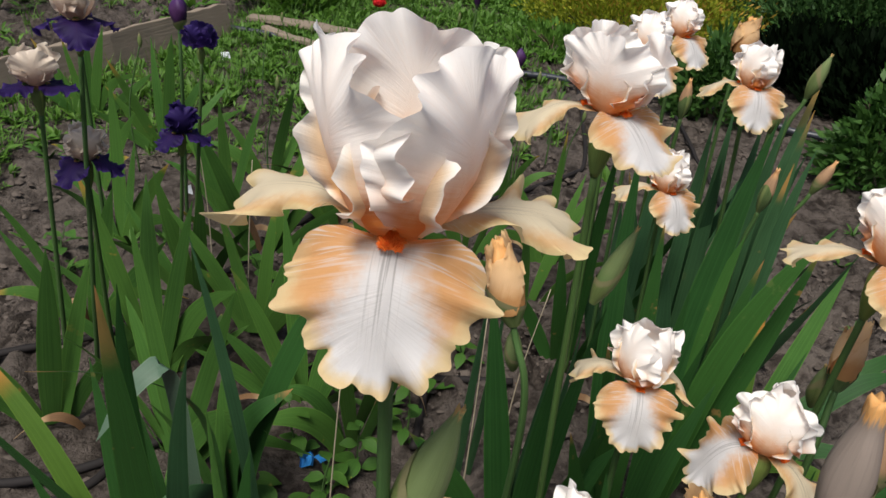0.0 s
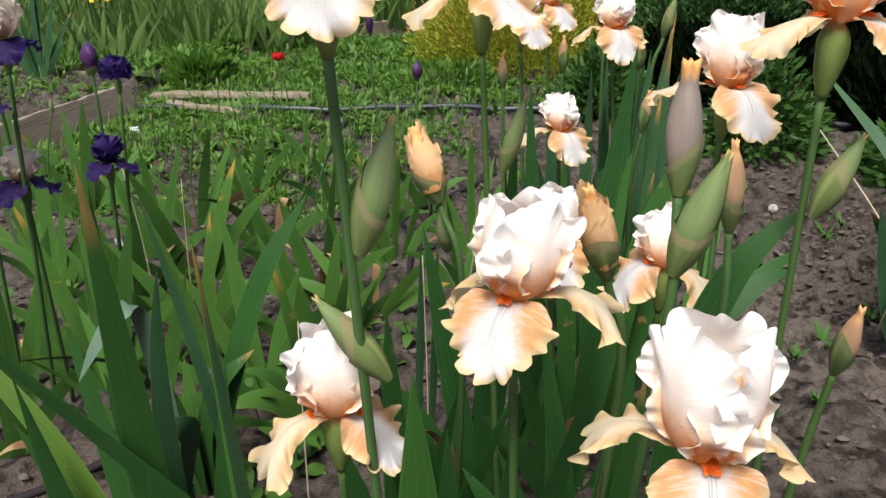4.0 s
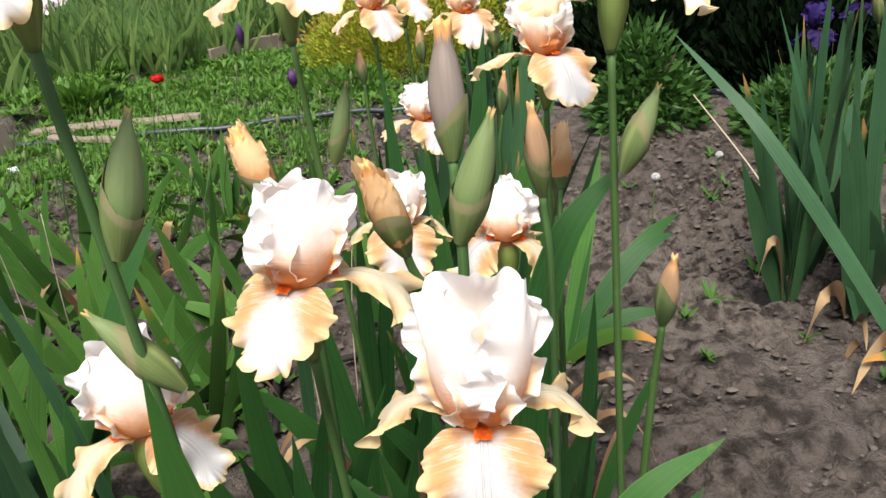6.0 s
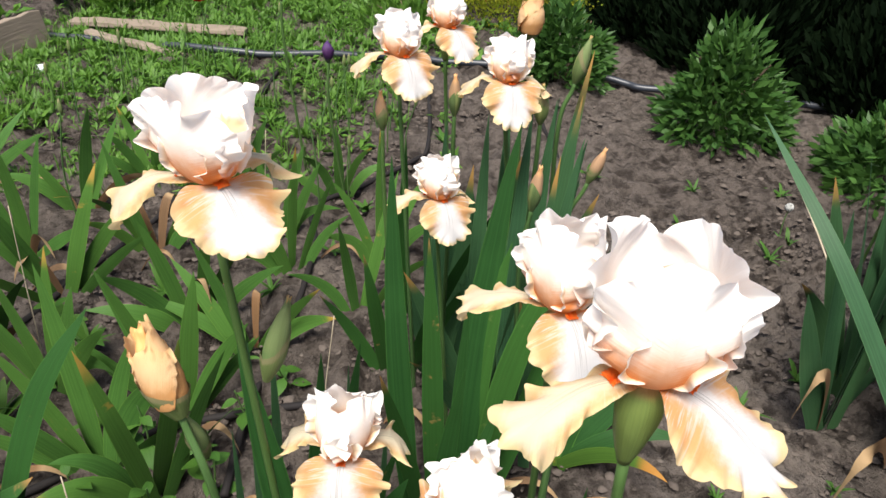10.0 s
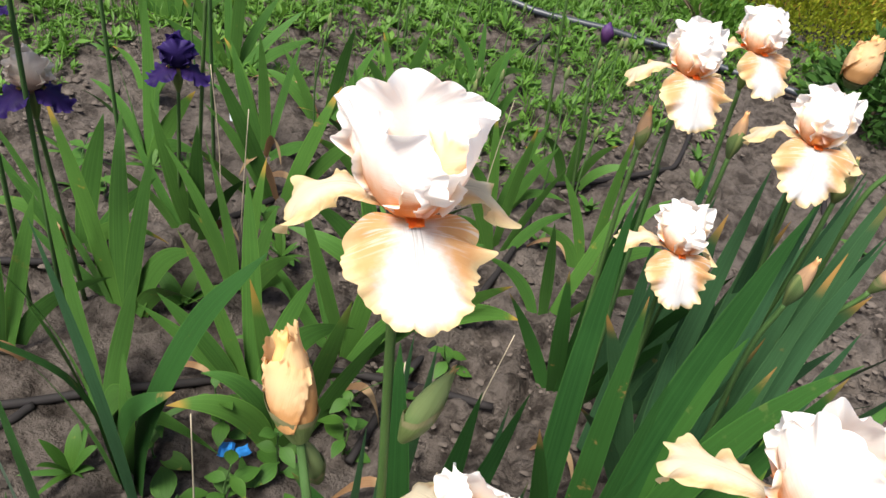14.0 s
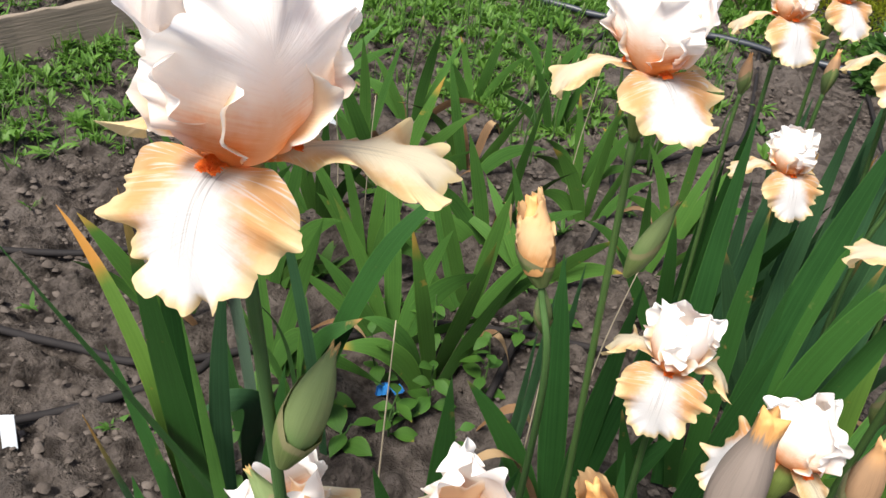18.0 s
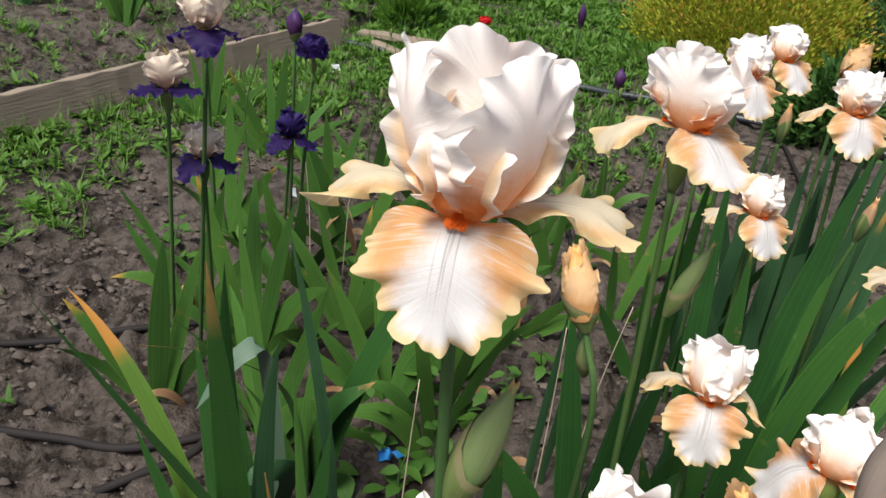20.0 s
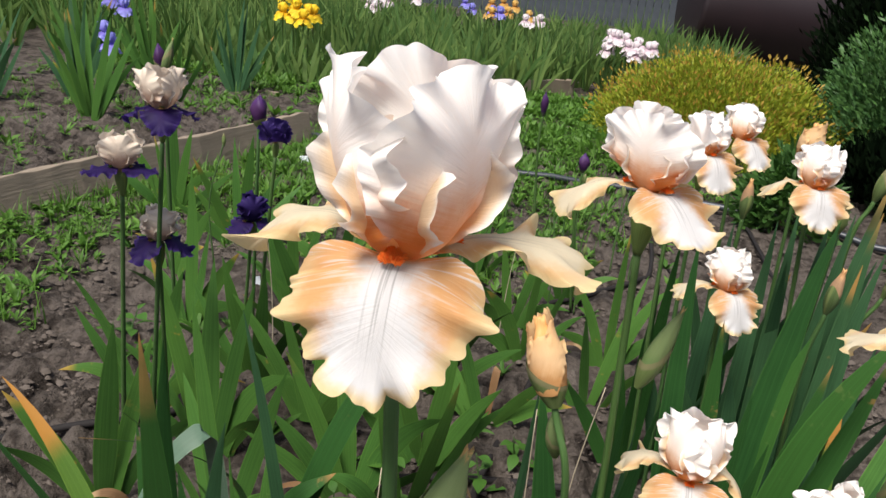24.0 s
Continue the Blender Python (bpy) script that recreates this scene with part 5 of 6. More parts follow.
bud_stalk((-0.68, 1.80), (-0.636, 1.72, 0.605), (-0.634, 1.72, 0.680), 0.020, "violet", 81, "violet iris bud about to open", 0.3)
bud_stalk((-0.82, 1.62), (-0.795, 1.55, 0.74), (-0.80, 1.55, 0.80), 0.0125, "violet", 82, "small violet iris bud in a green sheath", 0.5, [((-0.79, 1.55, 0.735), (-0.765, 1.55, 0.815), 0.010, "green"), ((-0.797, 1.555, 0.60), (-0.803, 1.55, 0.655), 0.009, "green")])
RV = iris((1.72, 1.80), (1.662, 1.693, 0.590), -110, 1.05, 36, VIOLET_LABEL, "violet", group="violet irises", lean=104, droop=(-70, -60, -60), detail=0.7)
RV2 = iris((1.92, 1.84), (1.86, 1.75, 0.640), -80, 1.0, 37, VIOLET_LABEL, "violet", group="violet irises", lean=104, droop=(-70, -60, -60), detail=0.7)
bud_stalk((0.24, 2.26), (0.193, 2.200, 0.475), (0.192, 2.198, 0.535), 0.0165, "violet", 83, "dark purple closed bud on a thin stem", 0.0)
bud_stalk((0.10, 2.50), (0.05, 2.44, 0.58), (0.048, 2.43, 0.66), 0.0125, "violet", 84, "dark purple closed bud on a thin stem", 0.0)
bud_stalk((1.50, 1.36), (1.43, 1.22, 0.66), (1.40, 1.21, 0.74), 0.0110, "green", 85, "closed green iris bud", 0.7, [((1.44, 1.22, 0.70), (1.46, 1.21, 0.79), 0.011, "green")])


def poppy():
    b = foot(-0.33, 3.40)
    p = thing("poppy", b, "small red poppy on a thin hairy stem", "poppy")
    add_stem(p, [b, (-0.34, 3.36, 0.2), (-0.364, 3.339, 0.350)], 0.003, 0.002)
    rng = random.Random(3)
    for i in range(5):
        q = petal(rng, 0.045, 0.032, 0.004, 0, ([0, 0.4, 1], [10, 60, 120]), ([0, 0.5, 1], [0.4, 1, 0.9]), ([0, 1], [20, 20]), 0.002, 41, 6)
        o = part("petal", petal_sheet("petal", turn_z(q[0], 72 * i), q[1], q[2]), POPPY_RED, p)
        o.location = Vector((-0.364, 3.339, 0.345)) - p.location


poppy()


def dandelion(x, y, h, seed):
    b = foot(x, y)
    p = thing("dandelion", b, "white dandelion seed head on a short stalk", "dandelion")
    add_stem(p, [b, (x - 0.004, y, h * 0.5), (x, y, h - 0.012)], 0.0022, 0.0016)
    rng = random.Random(seed)
    verts, faces = [], []
    for _ in range(150):
        d = np.array([rng.gauss(0, 1) for _ in range(3)])
        d /= np.linalg.norm(d)
        e = np.cross(d, [0.3, 0.5, 0.8])
        e /= np.linalg.norm(e)
        f = np.cross(d, e)
        c, t = d * 0.003, d * 0.013
        k = len(verts)
        verts += [c, t + e * 0.004, t - e * 0.002 + f * 0.0035, t - e * 0.002 - f * 0.0035]
        faces += [(k + 1, k + 2, k + 3), (k, k + 1, k + 2), (k, k + 2, k + 3)]
    o = part("seed_head", mesh_of("seed_head", verts, faces, None, False), FLUFF, p)
    o.location = Vector((x, y, h)) - p.location


dandelion(1.190, 1.715, 0.185, 4)
dandelion(1.62, 2.05, 0.10, 5)

# ---- leaves near the camera, one by one ----
DARK = "large dark green sword-shaped iris leaves beside the flower stems"
f1 = thing("iris_leaf_fan", foot(0.47, 1.02), DARK, "iris plant", "iris leaf fans")
for tip, w, bow, face, tw, dx in [
    ((0.497, 1.085, 0.760), 0.052, (-0.03, 0, 0.02), (1, -0.3, 0), 8, -0.02), ((0.318, 1.120, 0.690), 0.040, (-0.02, 0, 0.02), (1, 0.1, 0), 5, -0.10),
    ((0.616, 1.048, 0.580), 0.034, (0.02, 0, 0.06), (0.8, -0.6, 0), 10, 0.02), ((0.375, 1.08, 0.575), 0.036, (0, 0, 0.02), (1, 0, 0), -8, -0.06),
    ((0.56, 1.10, 0.52), 0.036, (0.0, 0, 0.03), (1, -0.4, 0), 12, 0.0), ((0.44, 1.06, 0.47), 0.034, (0, 0, 0), (1, 0.2, 0), 0, -0.03), ((0.30, 0.95, 0.42), 0.030, (0, 0, 0.02), (1, 0.2, 0), 0, -0.08)]:
    add_leaf(f1, (0.47 + dx, 1.02, 0), tip, w, bow, face, tw, LEAF)
f2 = thing("iris_leaf_fan", foot(0.66, 1.10), DARK, "iris plant", "iris leaf fans")
for tip, w, bow, face, tw, mt in [((1.011, 1.276, 0.257), 0.044, (0.02, 0, 0.13), (-0.54, 0.58, 0.51), 0, LEAF), ((0.955, 1.200, 0.245), 0.046, (0.02, 0, 0.15), (-0.54, 0.58, 0.51), 0, LEAF), ((0.799, 1.254, 0.450), 0.038, (0, 0, 0.04), (0.8, -0.4, -0.2), 10, LEAF_PALE), ((0.685, 1.278, 0.346), 0.034, (-0.02, 0, 0.03), (1, -0.3, 0), 0, LEAF_OLD),
                                  ((0.77, 1.22, 0.33), 0.030, (0, 0, 0.03), (0.8, -0.5, 0), 0, LEAF), ((0.90, 1.10, 0.10), 0.036, (0, 0, 0.10), (-0.54, 0.58, 0.51), 0, LEAF), ((0.84, 1.02, 0.08), 0.032, (0, 0, 0.10), (-0.54, 0.58, 0.51), 0, LEAF_OLD)]:
    add_leaf(f2, (0.67, 1.14, 0), tip, w, bow, face, tw, mt)
add_leaf(f1, (0.49, 1.02, 0), (0.593, 0.992, 0.643), 0.046, (-0.07, 0, 0.10), (0.7, -0.6, 0.2), 0, LEAF_FRESH)
add_leaf(f1, (0.46, 1.03, 0), (0.499, 1.061, 0.579), 0.046, (-0.03, 0, 0.04), (0.9, -0.5, 0), 0, LEAF_FRESH)
f9 = thing("iris_leaf_fan", foot(0.60, 1.24), "dense blue-green iris leaves among the far flower stems", "iris plant", "iris leaf fans")
for x0, y0, tip, w, bow in [(0.62, 1.26, (0.682, 1.38, 0.775), 0.034, 0.03), (0.64, 1.22, (0.648, 1.3, 0.722), 0.036, 0.03), (0.63, 1.18, (0.637, 1.22, 0.679), 0.034, 0.04), (0.60, 1.24, (0.605, 1.3, 0.714), 0.034, 0.02), (0.57, 1.22, (0.56, 1.28, 0.703), 0.036, 0.02), (0.55, 1.30, (0.541, 1.38, 0.687), 0.034, 0.0), (0.60, 1.14, (0.589, 1.18, 0.664), 0.030, 0.03), (0.50, 1.30, (0.5, 1.35, 0.666), 0.034, 0.0), (0.42, 1.32, (0.426, 1.35, 0.653), 0.032, 0.0)]:
    add_leaf(f9, (x0, y0, 0), tip, w, (-bow, 0, bow), (0.9, -0.4, 0), 12, LEAF_BLUE)
f3 = thing("iris_leaf_fan", foot(-0.27, 0.56), "broad dark green iris leaves near the tall bloom", "iris plant", "iris leaf fans")
for tip, w, bow, face, tw, dx, mt in [
    ((-0.232, 0.462, 0.765), 0.042, (0, 0, 0.0), (1, 0.1, 0), 5, 0.02, LEAF), 
    ((-0.213, 0.575, 0.608), 0.028, (-0.035, 0, 0.09), (1, 0.3, 0), 15, 0.05, LEAF_BLUE),
    ((-0.25, 0.53, 0.72), 0.034, (-0.03, 0, 0.0), (0.9, 0.5, 0), 10, 0.03, LEAF), ((-0.590, 0.735, 0.488), 0.032, (0.05, 0, 0.17), (0.6, 0.3, 0.7), 0, 0.0, LEAF_OLD),
    ((-0.16, 0.60, 0.47), 0.032, (0, 0, 0.02), (1, 0, 0), 0, 0.07, LEAF), ((-0.42, 0.60, 0.40), 0.030, (0, 0, 0.06), (1, 0, 0.3), 0, -0.02, LEAF), ((-0.36, 0.66, 0.52), 0.030, (0, 0, 0.03), (1, 0.2, 0.2), 0, 0.0, LEAF)]:
    add_leaf(f3, (-0.27 + dx, 0.56, 0), tip, w, bow, face, tw, mt)
f4 = thing("iris_leaf_fan", foot(-0.06, 0.22), "narrow upright green iris leaves close to the camera", "iris plant", "iris leaf fans")
add_leaf(f4, (0.06, 0.20, 0), (0.041, 0.150, 0.738), 0.064, (0, 0, 0), (1, 0.05, 0), 0, LEAF_FRESH)
add_leaf(f4, (-0.12, 0.43, 0), (-0.124, 0.383, 0.734), 0.016, (0.01, 0, 0), (1, 0.2, 0), 10, LEAF_PALE)
add_leaf(f4, (-0.13, 0.22, 0), (-0.165, 0.155, 0.745), 0.034, (0, 0, 0), (1, 0.2, 0), 10, LEAF)
add_leaf(f4, (-0.09, 0.40, 0), (-0.090, 0.250, 0.776), 0.014, (0, 0, 0), (1, 0.2, 0), 10, LEAF_BLUE)
add_leaf(f4, (0.15, 0.34, 0), (0.129, 0.291, 0.575), 0.036, (-0.02, 0, 0), (1, 0.2, 0), 0, LEAF)
add_leaf(f4, (0.19, 0.27, 0), (0.188, 0.236, 0.586), 0.022, (0, 0, 0), (1, 0.2, 0), 20, LEAF_DRY, "leaf", "withered red-brown leaf")
add_leaf(f4, (0.05, 0.50, 0), (-0.43, 0.485, 0.665), 0.036, (0, 0, 0), (0.6, -0.3, 0.8), 0, LEAF)
f8 = thing("iris_leaf_fan", foot(0.26, 0.25), "broad arching green iris leaves over bare soil", "iris plant", "iris leaf fans")
add_bent_leaf(f8, [(0.26, 0.25, 0), (0.30, 0.24, 0.33), (0.36, 0.24, 0.475), (0.444, 0.24, 0.529)], 0.030, (0.5, -0.75, -0.3), LEAF_FRESH)
add_bent_leaf(f8, [(0.29, 0.27, 0), (0.34, 0.27, 0.26), (0.40, 0.275, 0.375), (0.457, 0.281, 0.437)], 0.026, (0.5, -0.75, -0.3), LEAF)
add_bent_leaf(f8, [(0.36, 0.50, 0), (0.36, 0.47, 0.46), (0.39, 0.465, 0.62), (0.457, 0.464, 0.701)], 0.036, (0.7, -0.5, -0.3), LEAF)

for x, y, h, w in [(0.10, 1.02, 0.46, 0.016), (0.13, 1.04, 0.44, 0.016), (0.20, 0.93, 0.40, 0.020), (0.245, 0.98, 0.44, 0.014), (0.30, 0.96, 0.34, 0.014), (0.09, 0.90, 0.40, 0.012)]:
    add_leaf(f1, (x, y, 0), (x + 0.01, y - 0.03, h), w, (0.004, 0, 0), (1, 0.2, 0), 15, LEAF_BLUE)

# A low plant with arching leaves, and a blue-grey leaf snapped over.
f6 = thing("iris_leaf_fan", foot(-0.30, 0.90), "green iris leaves arching low over the soil", "iris plant", "iris leaf fans")
add_bent_leaf(f6, [(-0.30, 0.90, 0), (-0.298, 0.88, 0.12), (-0.311, 0.87, 0.226), (-0.345, 0.85, 0.305), (-0.435, 0.82, 0.352), (-0.53, 0.79, 0.365)], 0.044, (0.6, -0.7, 0.6), LEAF)
add_bent_leaf(f6, [(-0.27, 0.90, 0), (-0.235, 0.89, 0.20), (-0.16, 0.91, 0.42), (-0.074, 0.934, 0.561)], 0.042, (0.8, -0.5, -0.3), LEAF)
add_bent_leaf(f6, [(-0.28, 0.90, 0), (-0.275, 0.88, 0.14), (-0.24, 0.87, 0.25), (-0.175, 0.881, 0.312)], 0.038, (0.7, -0.6, -0.3), LEAF)
add_leaf(f6, (-0.30, 0.92, 0), (-0.306, 0.944, 0.266), 0.036, (0, 0, 0), (1, -0.2, 0), 0, LEAF_PALE)
add_leaf(f6, (-0.31, 0.90, 0), (-0.40, 0.87, 0.26), 0.030, (0.03, 0, 0.03), (0.8, -0.3, 0.2), 0, LEAF_PALE)
f7 = thing("iris_leaf_fan", foot(-0.335, 0.76), "blue-grey iris leaves, one snapped over", "iris plant", "iris leaf fans")
add_bent_leaf(f7, [(-0.262, 0.70, 0), (-0.260, 0.69, 0.20), (-0.264, 0.675, 0.40), (-0.274, 0.668, 0.508), (-0.292, 0.655, 0.512), (-0.315, 0.63, 0.485), (-0.335, 0.605, 0.448)], 0.034, (0.9, -0.45, 0.0), LEAF_GREY, 0, 34)
add_leaf(f7, (-0.34, 0.78, 0), (-0.375, 0.78, 0.35), 0.040, (0, 0, 0), (1, -0.3, 0), 0, LEAF)
add_bent_leaf(f7, [(-0.31, 0.74, 0), (-0.25, 0.66, 0.24), (-0.225, 0.633, 0.345), (-0.26, 0.60, 0.36), (-0.30, 0.58, 0.33)], 0.034, (0.6, 0.7, 0.3), LEAF_BLUE)

# ---- leaf fans of the bed ----
# One narrow leaf with a bleached edge and a slim upright one.
add_leaf(f3, (-0.22, 0.84, 0), (-0.293, 0.809, 0.605), 0.020, (0.02, 0, 0.0), (1, 0, 0.2), 20, LEAF_BLUE)

FANS = [  # x, y, azimuth, leaves, height, width, spread, tone
    (-0.42, 1.00, -15, 8, 0.50, 0.030, 36, 1),
    (-0.22, 1.18, 10, 8, 0.46, 0.032, 36, 1),
    (-0.10, 1.10, 40, 7, 0.42, 0.032, 34, 1),
    (-0.55, 1.25, 0, 8, 0.50, 0.030, 32, 1),
    (-0.68, 1.05, 30, 6, 0.44, 0.028, 30, 1),
    (-0.38, 1.42, -20, 8, 0.44, 0.030, 34, 1),
    (-0.56, 1.52, 15, 7, 0.42, 0.028, 32, 1),
    (-0.12, 1.62, 25, 8, 0.44, 0.030, 34, 1),
    (0.02, 1.55, -10, 7, 0.42, 0.030, 40, 1),
    (-0.28, 1.95, 10, 8, 0.42, 0.028, 32, 1),
]
FANS += [
    (-0.62, 1.95, -20, 8, 0.44, 0.030, 36, 1),
    (0.05, 2.05, 10, 7, 0.36, 0.026, 34, 1),
    (0.22, 2.30, 20, 6, 0.34, 0.026, 32, 1),
    (-0.95, 2.35, 20, 9, 0.46, 0.030, 36, 1),
    (-1.05, 2.05, -20, 6, 0.40, 0.026, 32, 1),
    (0.16, 0.48, 10, 6, 0.50, 0.032, 24, 0),
    (0.30, 0.52, -25, 7, 0.50, 0.034, 26, 0),
    (0.06, 0.62, 15, 6, 0.48, 0.030, 24, 0),
    (0.20, 0.86, 0, 7, 0.55, 0.032, 24, 0),
    (0.36, 0.84, 20, 6, 0.48, 0.032, 26, 0),
    (0.50, 0.66, 30, 7, 0.44, 0.030, 34, 0),
]
FANS += [
    (0.54, 1.28, 60, 8, 0.58, 0.030, 26, 0),
    (0.62, 1.42, 50, 8, 0.62, 0.030, 24, 0),
    (0.64, 1.30, 50, 7, 0.58, 0.028, 15, 0),
    (0.48, 1.50, 30, 7, 0.60, 0.030, 22, 0),
    (0.36, 1.46, 10, 6, 0.55, 0.030, 24, 0),
    (0.58, 1.62, 30, 7, 0.60, 0.030, 24, 0),
    (0.66, 1.52, 50, 7, 0.60, 0.028, 15, 0),
    (0.28, 1.68, 20, 5, 0.42, 0.028, 34, 1),
    (0.34, 1.92, 10, 6, 0.40, 0.026, 34, 1),
    (0.10, 0.36, 20, 5, 0.44, 0.030, 22, 0),
    (-0.20, 0.45, 0, 5, 0.42, 0.030, 30, 0),
]
FANS += [
    (1.30, 1.22, 25, 9, 0.66, 0.036, 24, 2),
    (1.40, 1.32, 10, 9, 0.66, 0.036, 24, 2),
    (1.42, 1.12, 20, 8, 0.66, 0.038, 26, 2),
    (1.42, 0.98, 40, 7, 0.60, 0.040, 30, 2),
    (1.56, 1.44, 30, 8, 0.64, 0.036, 26, 2),
    (1.58, 1.22, 20, 8, 0.66, 0.038, 26, 2),
    (1.81, 1.75, 10, 8, 0.61, 0.034, 26, 2),
    (-1.30, 2.55, 10, 8, 0.44, 0.028, 32, 1),
    (-0.40, 2.45, 30, 7, 0.34, 0.026, 34, 1),
    (-0.20, 2.75, 10, 6, 0.32, 0.024, 34, 1),
    (-0.75, 1.35, 10, 8, 0.44, 0.030, 32, 1),
]
FANS += [
    (-0.85, 1.75, -10, 8, 0.44, 0.030, 34, 1),
    (-0.45, 1.72, 20, 8, 0.44, 0.030, 32, 1),
    (-0.10, 1.35, 0, 7, 0.42, 0.030, 30, 1),
    (0.10, 1.85, 30, 6, 0.38, 0.028, 32, 1),
    (-0.55, 2.20, 0, 7, 0.40, 0.028, 32, 1),
    (-0.10, 2.40, 20, 6, 0.36, 0.026, 32, 1),
]
for i, (x, y, az, n, h, w, sp, tone) in enumerate(FANS):
    mt = (LEAF, LEAF_PALE, LEAF_BLUE)[tone]
    out = 0.46 < x < 0.80 and 1.2 < y < 1.7
    if out:
        az, mt = az - 45, LEAF_BLUE
    leaf_fan(x, y, az, n + (0, -1, 0)[tone], h * (1, 0.94, 1.1)[tone], 700 + i, w * (1.3, 1.32, 1.35)[tone], sp * (1, 1.3, 1.15)[tone], (0.06, -0.05) if out else (0, 0), mt, ("", "pale green iris leaves, some with yellowed tips", "tall blue-green iris leaves with brown spotted bases")[tone], dry=0.07, droop=(0.35, 0.8, 0.4)[tone])
# The long bent leaf that leans out of the blue-green clump.
f5 = thing("iris_leaf_fan", foot(1.36, 1.12), "long bent blue-green iris leaves at the edge of the clump", "iris plant", "iris leaf fans")
add_bent_leaf(f5, [(1.335, 0.86, 0), (1.244, 1.00, 0.224), (1.125, 1.17, 0.478), (1.055, 1.42, 0.650)], 0.032, (0.8, -0.2, 0.3), LEAF_BLUE)
add_leaf(f5, (1.44, 0.90, 0), (1.34, 1.00, 0.40), 0.044, (0.03, 0, 0.02), (0.9, -0.2, 0.3), 0, LEAF_BLUE)
add_leaf(f5, (1.36, 0.80, 0), (1.17, 0.84, 0.075), 0.034, (0, 0, 0.08), (0.2, 0.8, 0.4), 0, LEAF_OLD)
add_leaf(f5, (1.38, 1.08, 0), (1.24, 1.30, 0.70), 0.034, (0, 0, 0), (1, 0.4, 0), 0, LEAF_BLUE)
add_leaf(f5, (1.35, 1.06, 0), (1.24, 0.90, 0.05), 0.018, (0, 0, 0.10), (0.6, 0.4, 0.6), 0, LEAF_DRY)

stake = tagged(part("plant_stake", tube("plant_stake", spline([(1.505, 1.42, 0.0), (1.536, 1.738, 0.147), (1.575, 2.17, 0.295)], 12), 0.0024, 8), STRAW), "thin white plastic plant stake leaning in the leaves", "stake")

# Withered leaves curled over the soil, and bleached dead stalks.
_w = random.Random(77)
for i, (x, y, dx, dy, h) in enumerate([(-0.08, 1.22, 0.12, -0.02, 0.16), (0.32, 1.30, 0.10, -0.06, 0.12), (-0.40, 1.12, 0.14, 0.02, 0.10), (-0.62, 1.05, -0.10, -0.06, 0.08), (0.52, 1.10, 0.14, -0.06, 0.10), (0.02, 1.02, 0.10, 0.03, 0.12), (-0.25, 0.78, -0.12, -0.05, 0.12), (0.62, 1.02, 0.16, 0.0, 0.08), (-0.55, 1.75, 0.14, 0.03, 0.14), (-0.30, 1.85, 0.12, -0.06, 0.15), (0.16, 1.90, 0.12, 0.0, 0.10), (-0.85, 2.2, 0.12, 0.05, 0.14), (0.30, 0.45, 0.12, -0.10, 0.06), (0.50, 0.80, 0.2, -0.02, 0.26), (1.34, 1.02, -0.12, -0.08, 0.05)]):
    o = thing("withered_leaf", foot(x, y), "curled brown withered iris leaf on the soil", "leaf", "withered leaves")
    b = np.array(o.location)
    add_leaf(o, b, b + (dx, dy, 0.015), _w.uniform(0.012, 0.022), (0.02, 0.01, h), (0.2, 1, 0.3), _w.uniform(-60, 60), LEAF_DRY)
for i, (x, y, h, lx) in enumerate([(-0.10, 0.80, 0.42, 0.01), (0.12, 0.98, 0.44, -0.01), (-0.42, 1.48, 0.42, 0.02), (0.20, 1.15, 0.40, 0.03), (-0.55, 1.62, 0.40, -0.02), (0.02, 1.95, 0.38, 0.02)]):
    o = thing("dead_stalk", foot(x, y), "thin bleached dead flower stalk", "stalk", "dead stalks")
    part("stalk", tube("stalk", spline([(0, 0, 0), (lx * 0.3, 0, h * 0.5), (lx, -0.01, h)], 9), np.linspace(0.0018, 0.0008, 9), 6), STRAW, o)

# ---- left raised bed ----
for i, (x, y, az, n, h) in enumerate([(-2.15, 3.35, 20, 10, 0.60), (-2.45, 3.7, 0, 10, 0.62), (-1.95, 3.75, 40, 8, 0.5), (-2.75, 3.4, 10, 9, 0.6), (-2.35, 4.3, 20, 10, 0.6), (-1.85, 4.4, 0, 9, 0.55), (-2.85, 4.4, 30, 10, 0.6), (-3.2, 3.9, 0, 9, 0.6)]):
    leaf_fan(x, y, az, n, h, 900 + i, 0.034, 28, (0, 0), LEAF_BLUE if i % 2 else LEAF_PALE, "tall iris leaves in the raised bed").location.z += 0.09


def far_leaves(rng, sp):
    x, y, h, z0 = sp
    verts, faces = [], []
    az = rng.uniform(0, 3.14)
    u = np.array([math.cos(az), math.sin(az), 0])
    for k in range(7):
        a = (k / 3 - 1) * 0.5 + rng.uniform(-0.12, 0.12)
        L = h * rng.uniform(0.65, 1.1)
        d = u * math.sin(a) + np.array([rng.uniform(-0.2, 0.2), rng.uniform(-0.2, 0.2), math.cos(a)])
        sd = (u * math.cos(a) - np.array([0, 0, math.sin(a)])) * rng.uniform(0.010, 0.018)
        b = np.array([x, y, z0]) + u * (k - 3) * 0.012
        m = b + d * L * 0.6
        e = b + d * L + u * math.sin(a) * L * 0.15 - np.array([0, 0, abs(a) * L * 0.12])
        c = len(verts)
        verts += [b - sd, b + sd, m + sd, m - sd, e]
        faces += [(c, c + 1, c + 2, c + 3), (c + 3, c + 2, c + 4)]
    return verts, faces


_r = random.Random(8)
spots = []
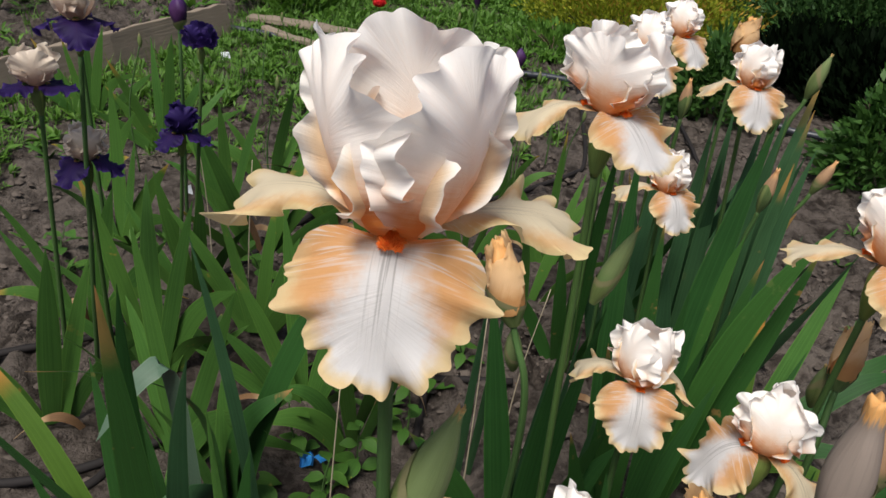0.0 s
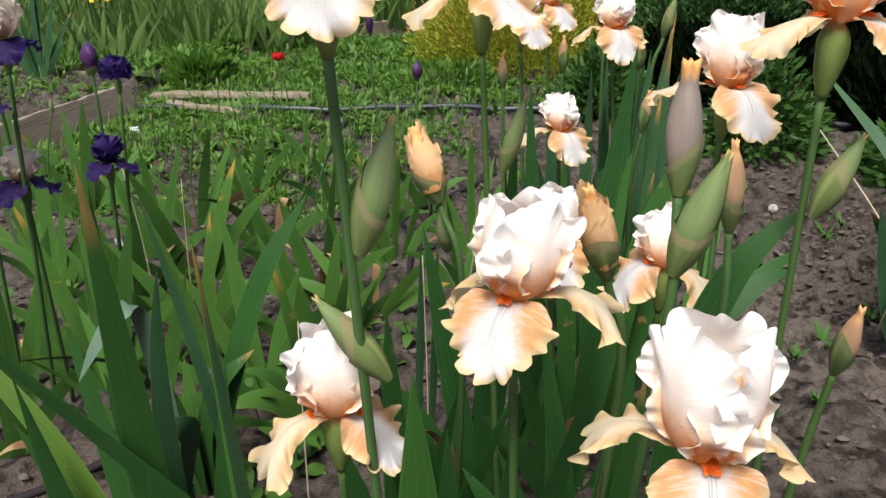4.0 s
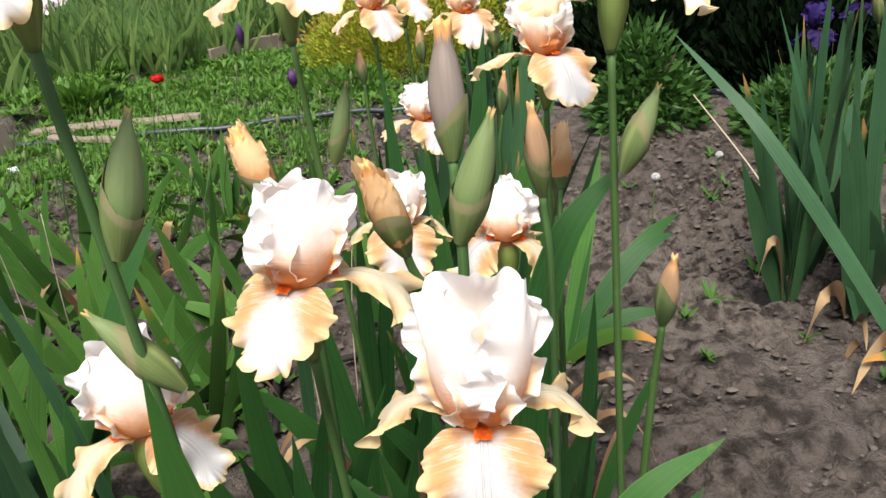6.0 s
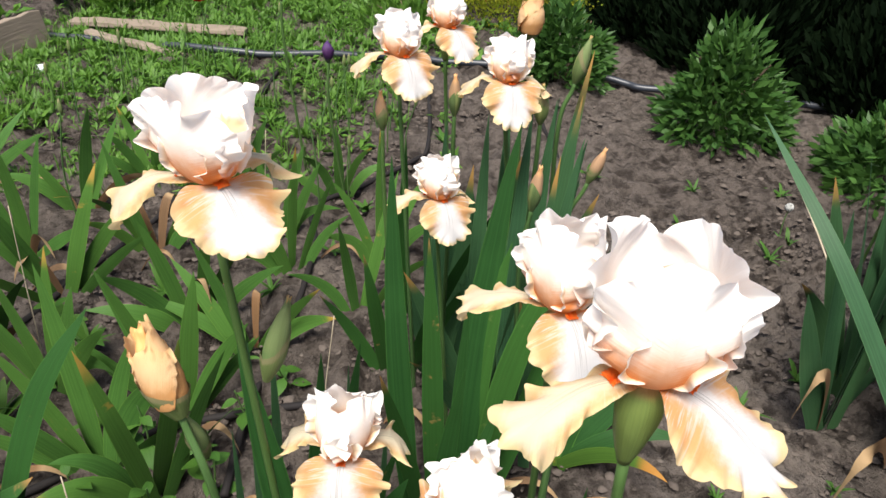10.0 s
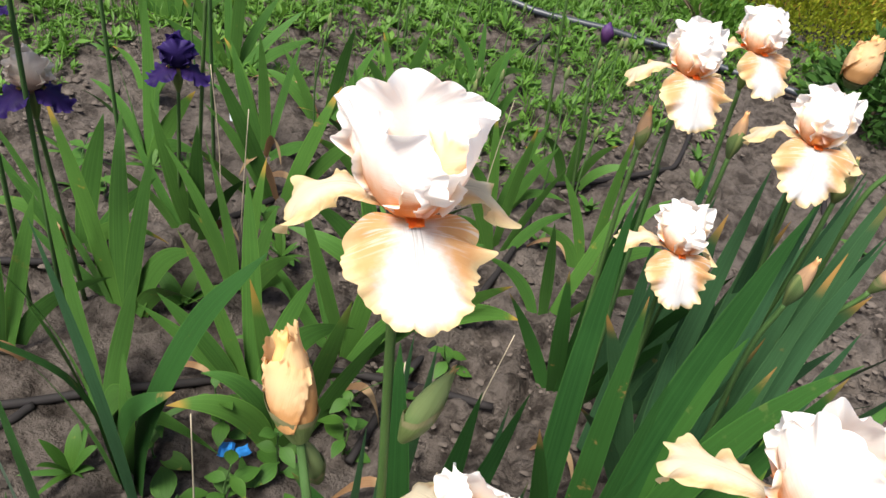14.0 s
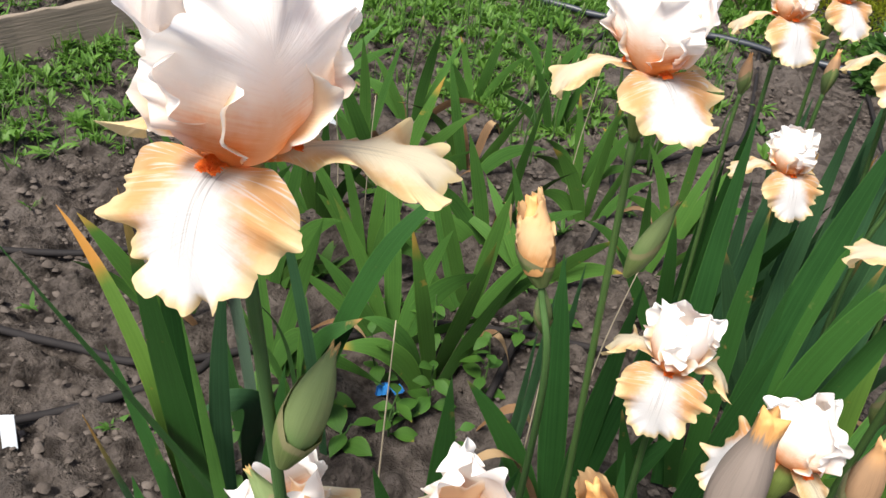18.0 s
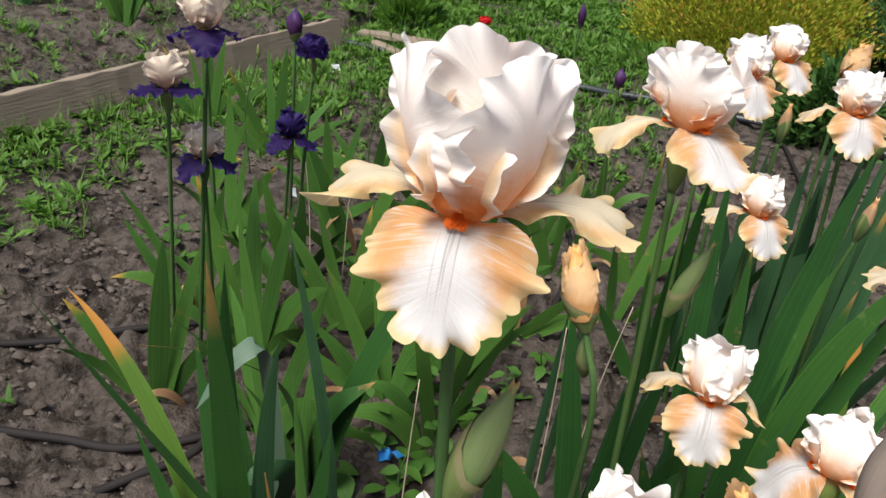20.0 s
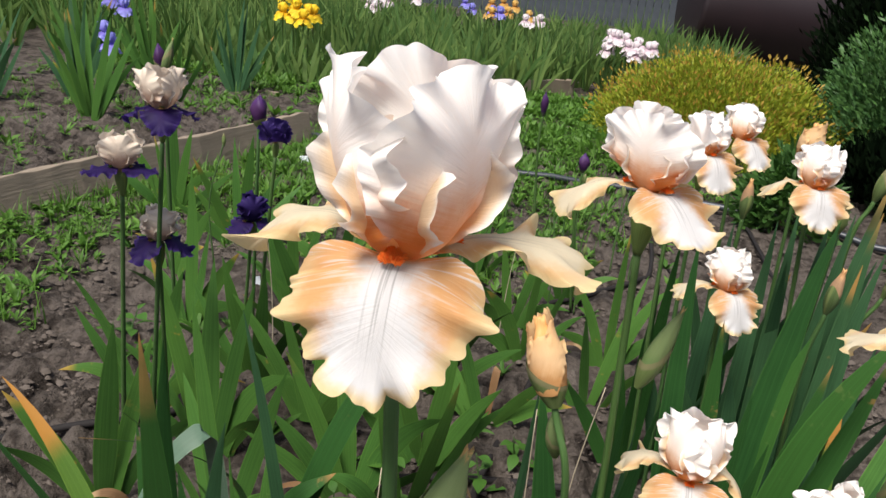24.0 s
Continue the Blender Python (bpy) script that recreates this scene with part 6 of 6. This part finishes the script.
while len(spots) < 1500:
    x, y = _r.uniform(-7.5, 2.0), _r.uniform(4.6, 9.6)
    if y < 6.1 + 0.9 * max(x, -1.6) * 0.9 or (x > 0.6 and y < 7.2):
        continue
    if float(value_noise(x * 1.3, y * 2.2, 51)) < -0.3:
        continue
    spots.append((x, y, _r.uniform(0.36, 0.56), 0.02))
scatter("far_iris_leaves", far_leaves, spots, FAR_LEAF, "distant bed of green iris leaves", "iris bed")


def far_iris(x, y, h, mat, seed, size, label):
    rng = random.Random(seed)
    b = (x, y, 0.02)
    p = thing("far_iris", b, label, "iris", "distant irises")
    add_stem(p, [b, (x, y, h * 0.5), (x, y, h)], 0.006, 0.005)
    for i in range(3):
        for kind, fn in (("fall", fall_petal), ("standard", standard_petal)):
            q = fn(rng, size, -70 if kind == "fall" else 104, 33, 5)
            o = part(kind, petal_sheet(kind, turn_z(q[0], 120 * i + (60 if kind == "standard" else 0) + seed * 37), q[1], q[2]), mat, p)
            o.location = (0, 0, h - 0.02)


_r = random.Random(10)
BLUE_FAR, PINK_FAR, GOLD_FAR = "pale blue iris in the distant bed", "pinkish white iris in the distant bed", "golden brown iris in the distant bed"
for x, y, k, sp, h, mat, lab in [
    (-1.78, 5.25, 6, 0.13, 0.52, FAR_YELLOW, "bright yellow iris in the distant bed"), (-2.35, 6.6, 1, 0.05, 0.46, FAR_YELLOW, "bright yellow iris in the distant bed"), (-3.05, 5.0, 3, 0.12, 0.48, FAR_BLUE, BLUE_FAR),
    (-2.60, 4.25, 2, 0.07, 0.34, FAR_BLUE, BLUE_FAR), (-0.50, 8.3, 8, 0.26, 0.47, FAR_GOLD, GOLD_FAR), (-0.42, 8.0, 3, 0.22, 0.48, FAR_BLUE, BLUE_FAR), (-0.95, 8.4, 2, 0.12, 0.46, FAR_BLUE, BLUE_FAR),
    (0.70, 6.9, 18, 0.20, 0.40, FAR_PINK, PINK_FAR), (-1.80, 8.2, 7, 0.32, 0.43, FAR_PINK, PINK_FAR), (-0.22, 7.9, 3, 0.12, 0.42, FAR_PINK, PINK_FAR)]:
    for i in range(k):
        far_iris(x + _r.uniform(-sp, sp), y + _r.uniform(-sp, sp), h + _r.uniform(-0.07, 0.07), mat, _r.randint(1, 999), 1.0, lab)


# Dry and seeding stalks that stand among the weeds.
for i in range(26):
    x, y = _r.uniform(-1.0, 0.5), _r.uniform(2.0, 3.4)
    h = _r.uniform(0.18, 0.42)
    b = foot(x, y)
    p = thing("seed_stalk", b, "thin stalk with a small green pod among weeds", "weed", "seed stalks")
    add_stem(p, [b, (x + _r.uniform(-0.02, 0.02), y, h * 0.5), (x + _r.uniform(-0.05, 0.05), y + _r.uniform(-0.03, 0.03), h)], 0.003, 0.002)
    e = p.children[0]
    q = part("pod", spindle_mesh("pod", spindle(0.045, 0.007, 0.4, 8, 10)), SHEATH, p)
    tipv = Vector(e.data.vertices[-1].co)
    q.location = tipv - Vector((0, 0, 0.008))
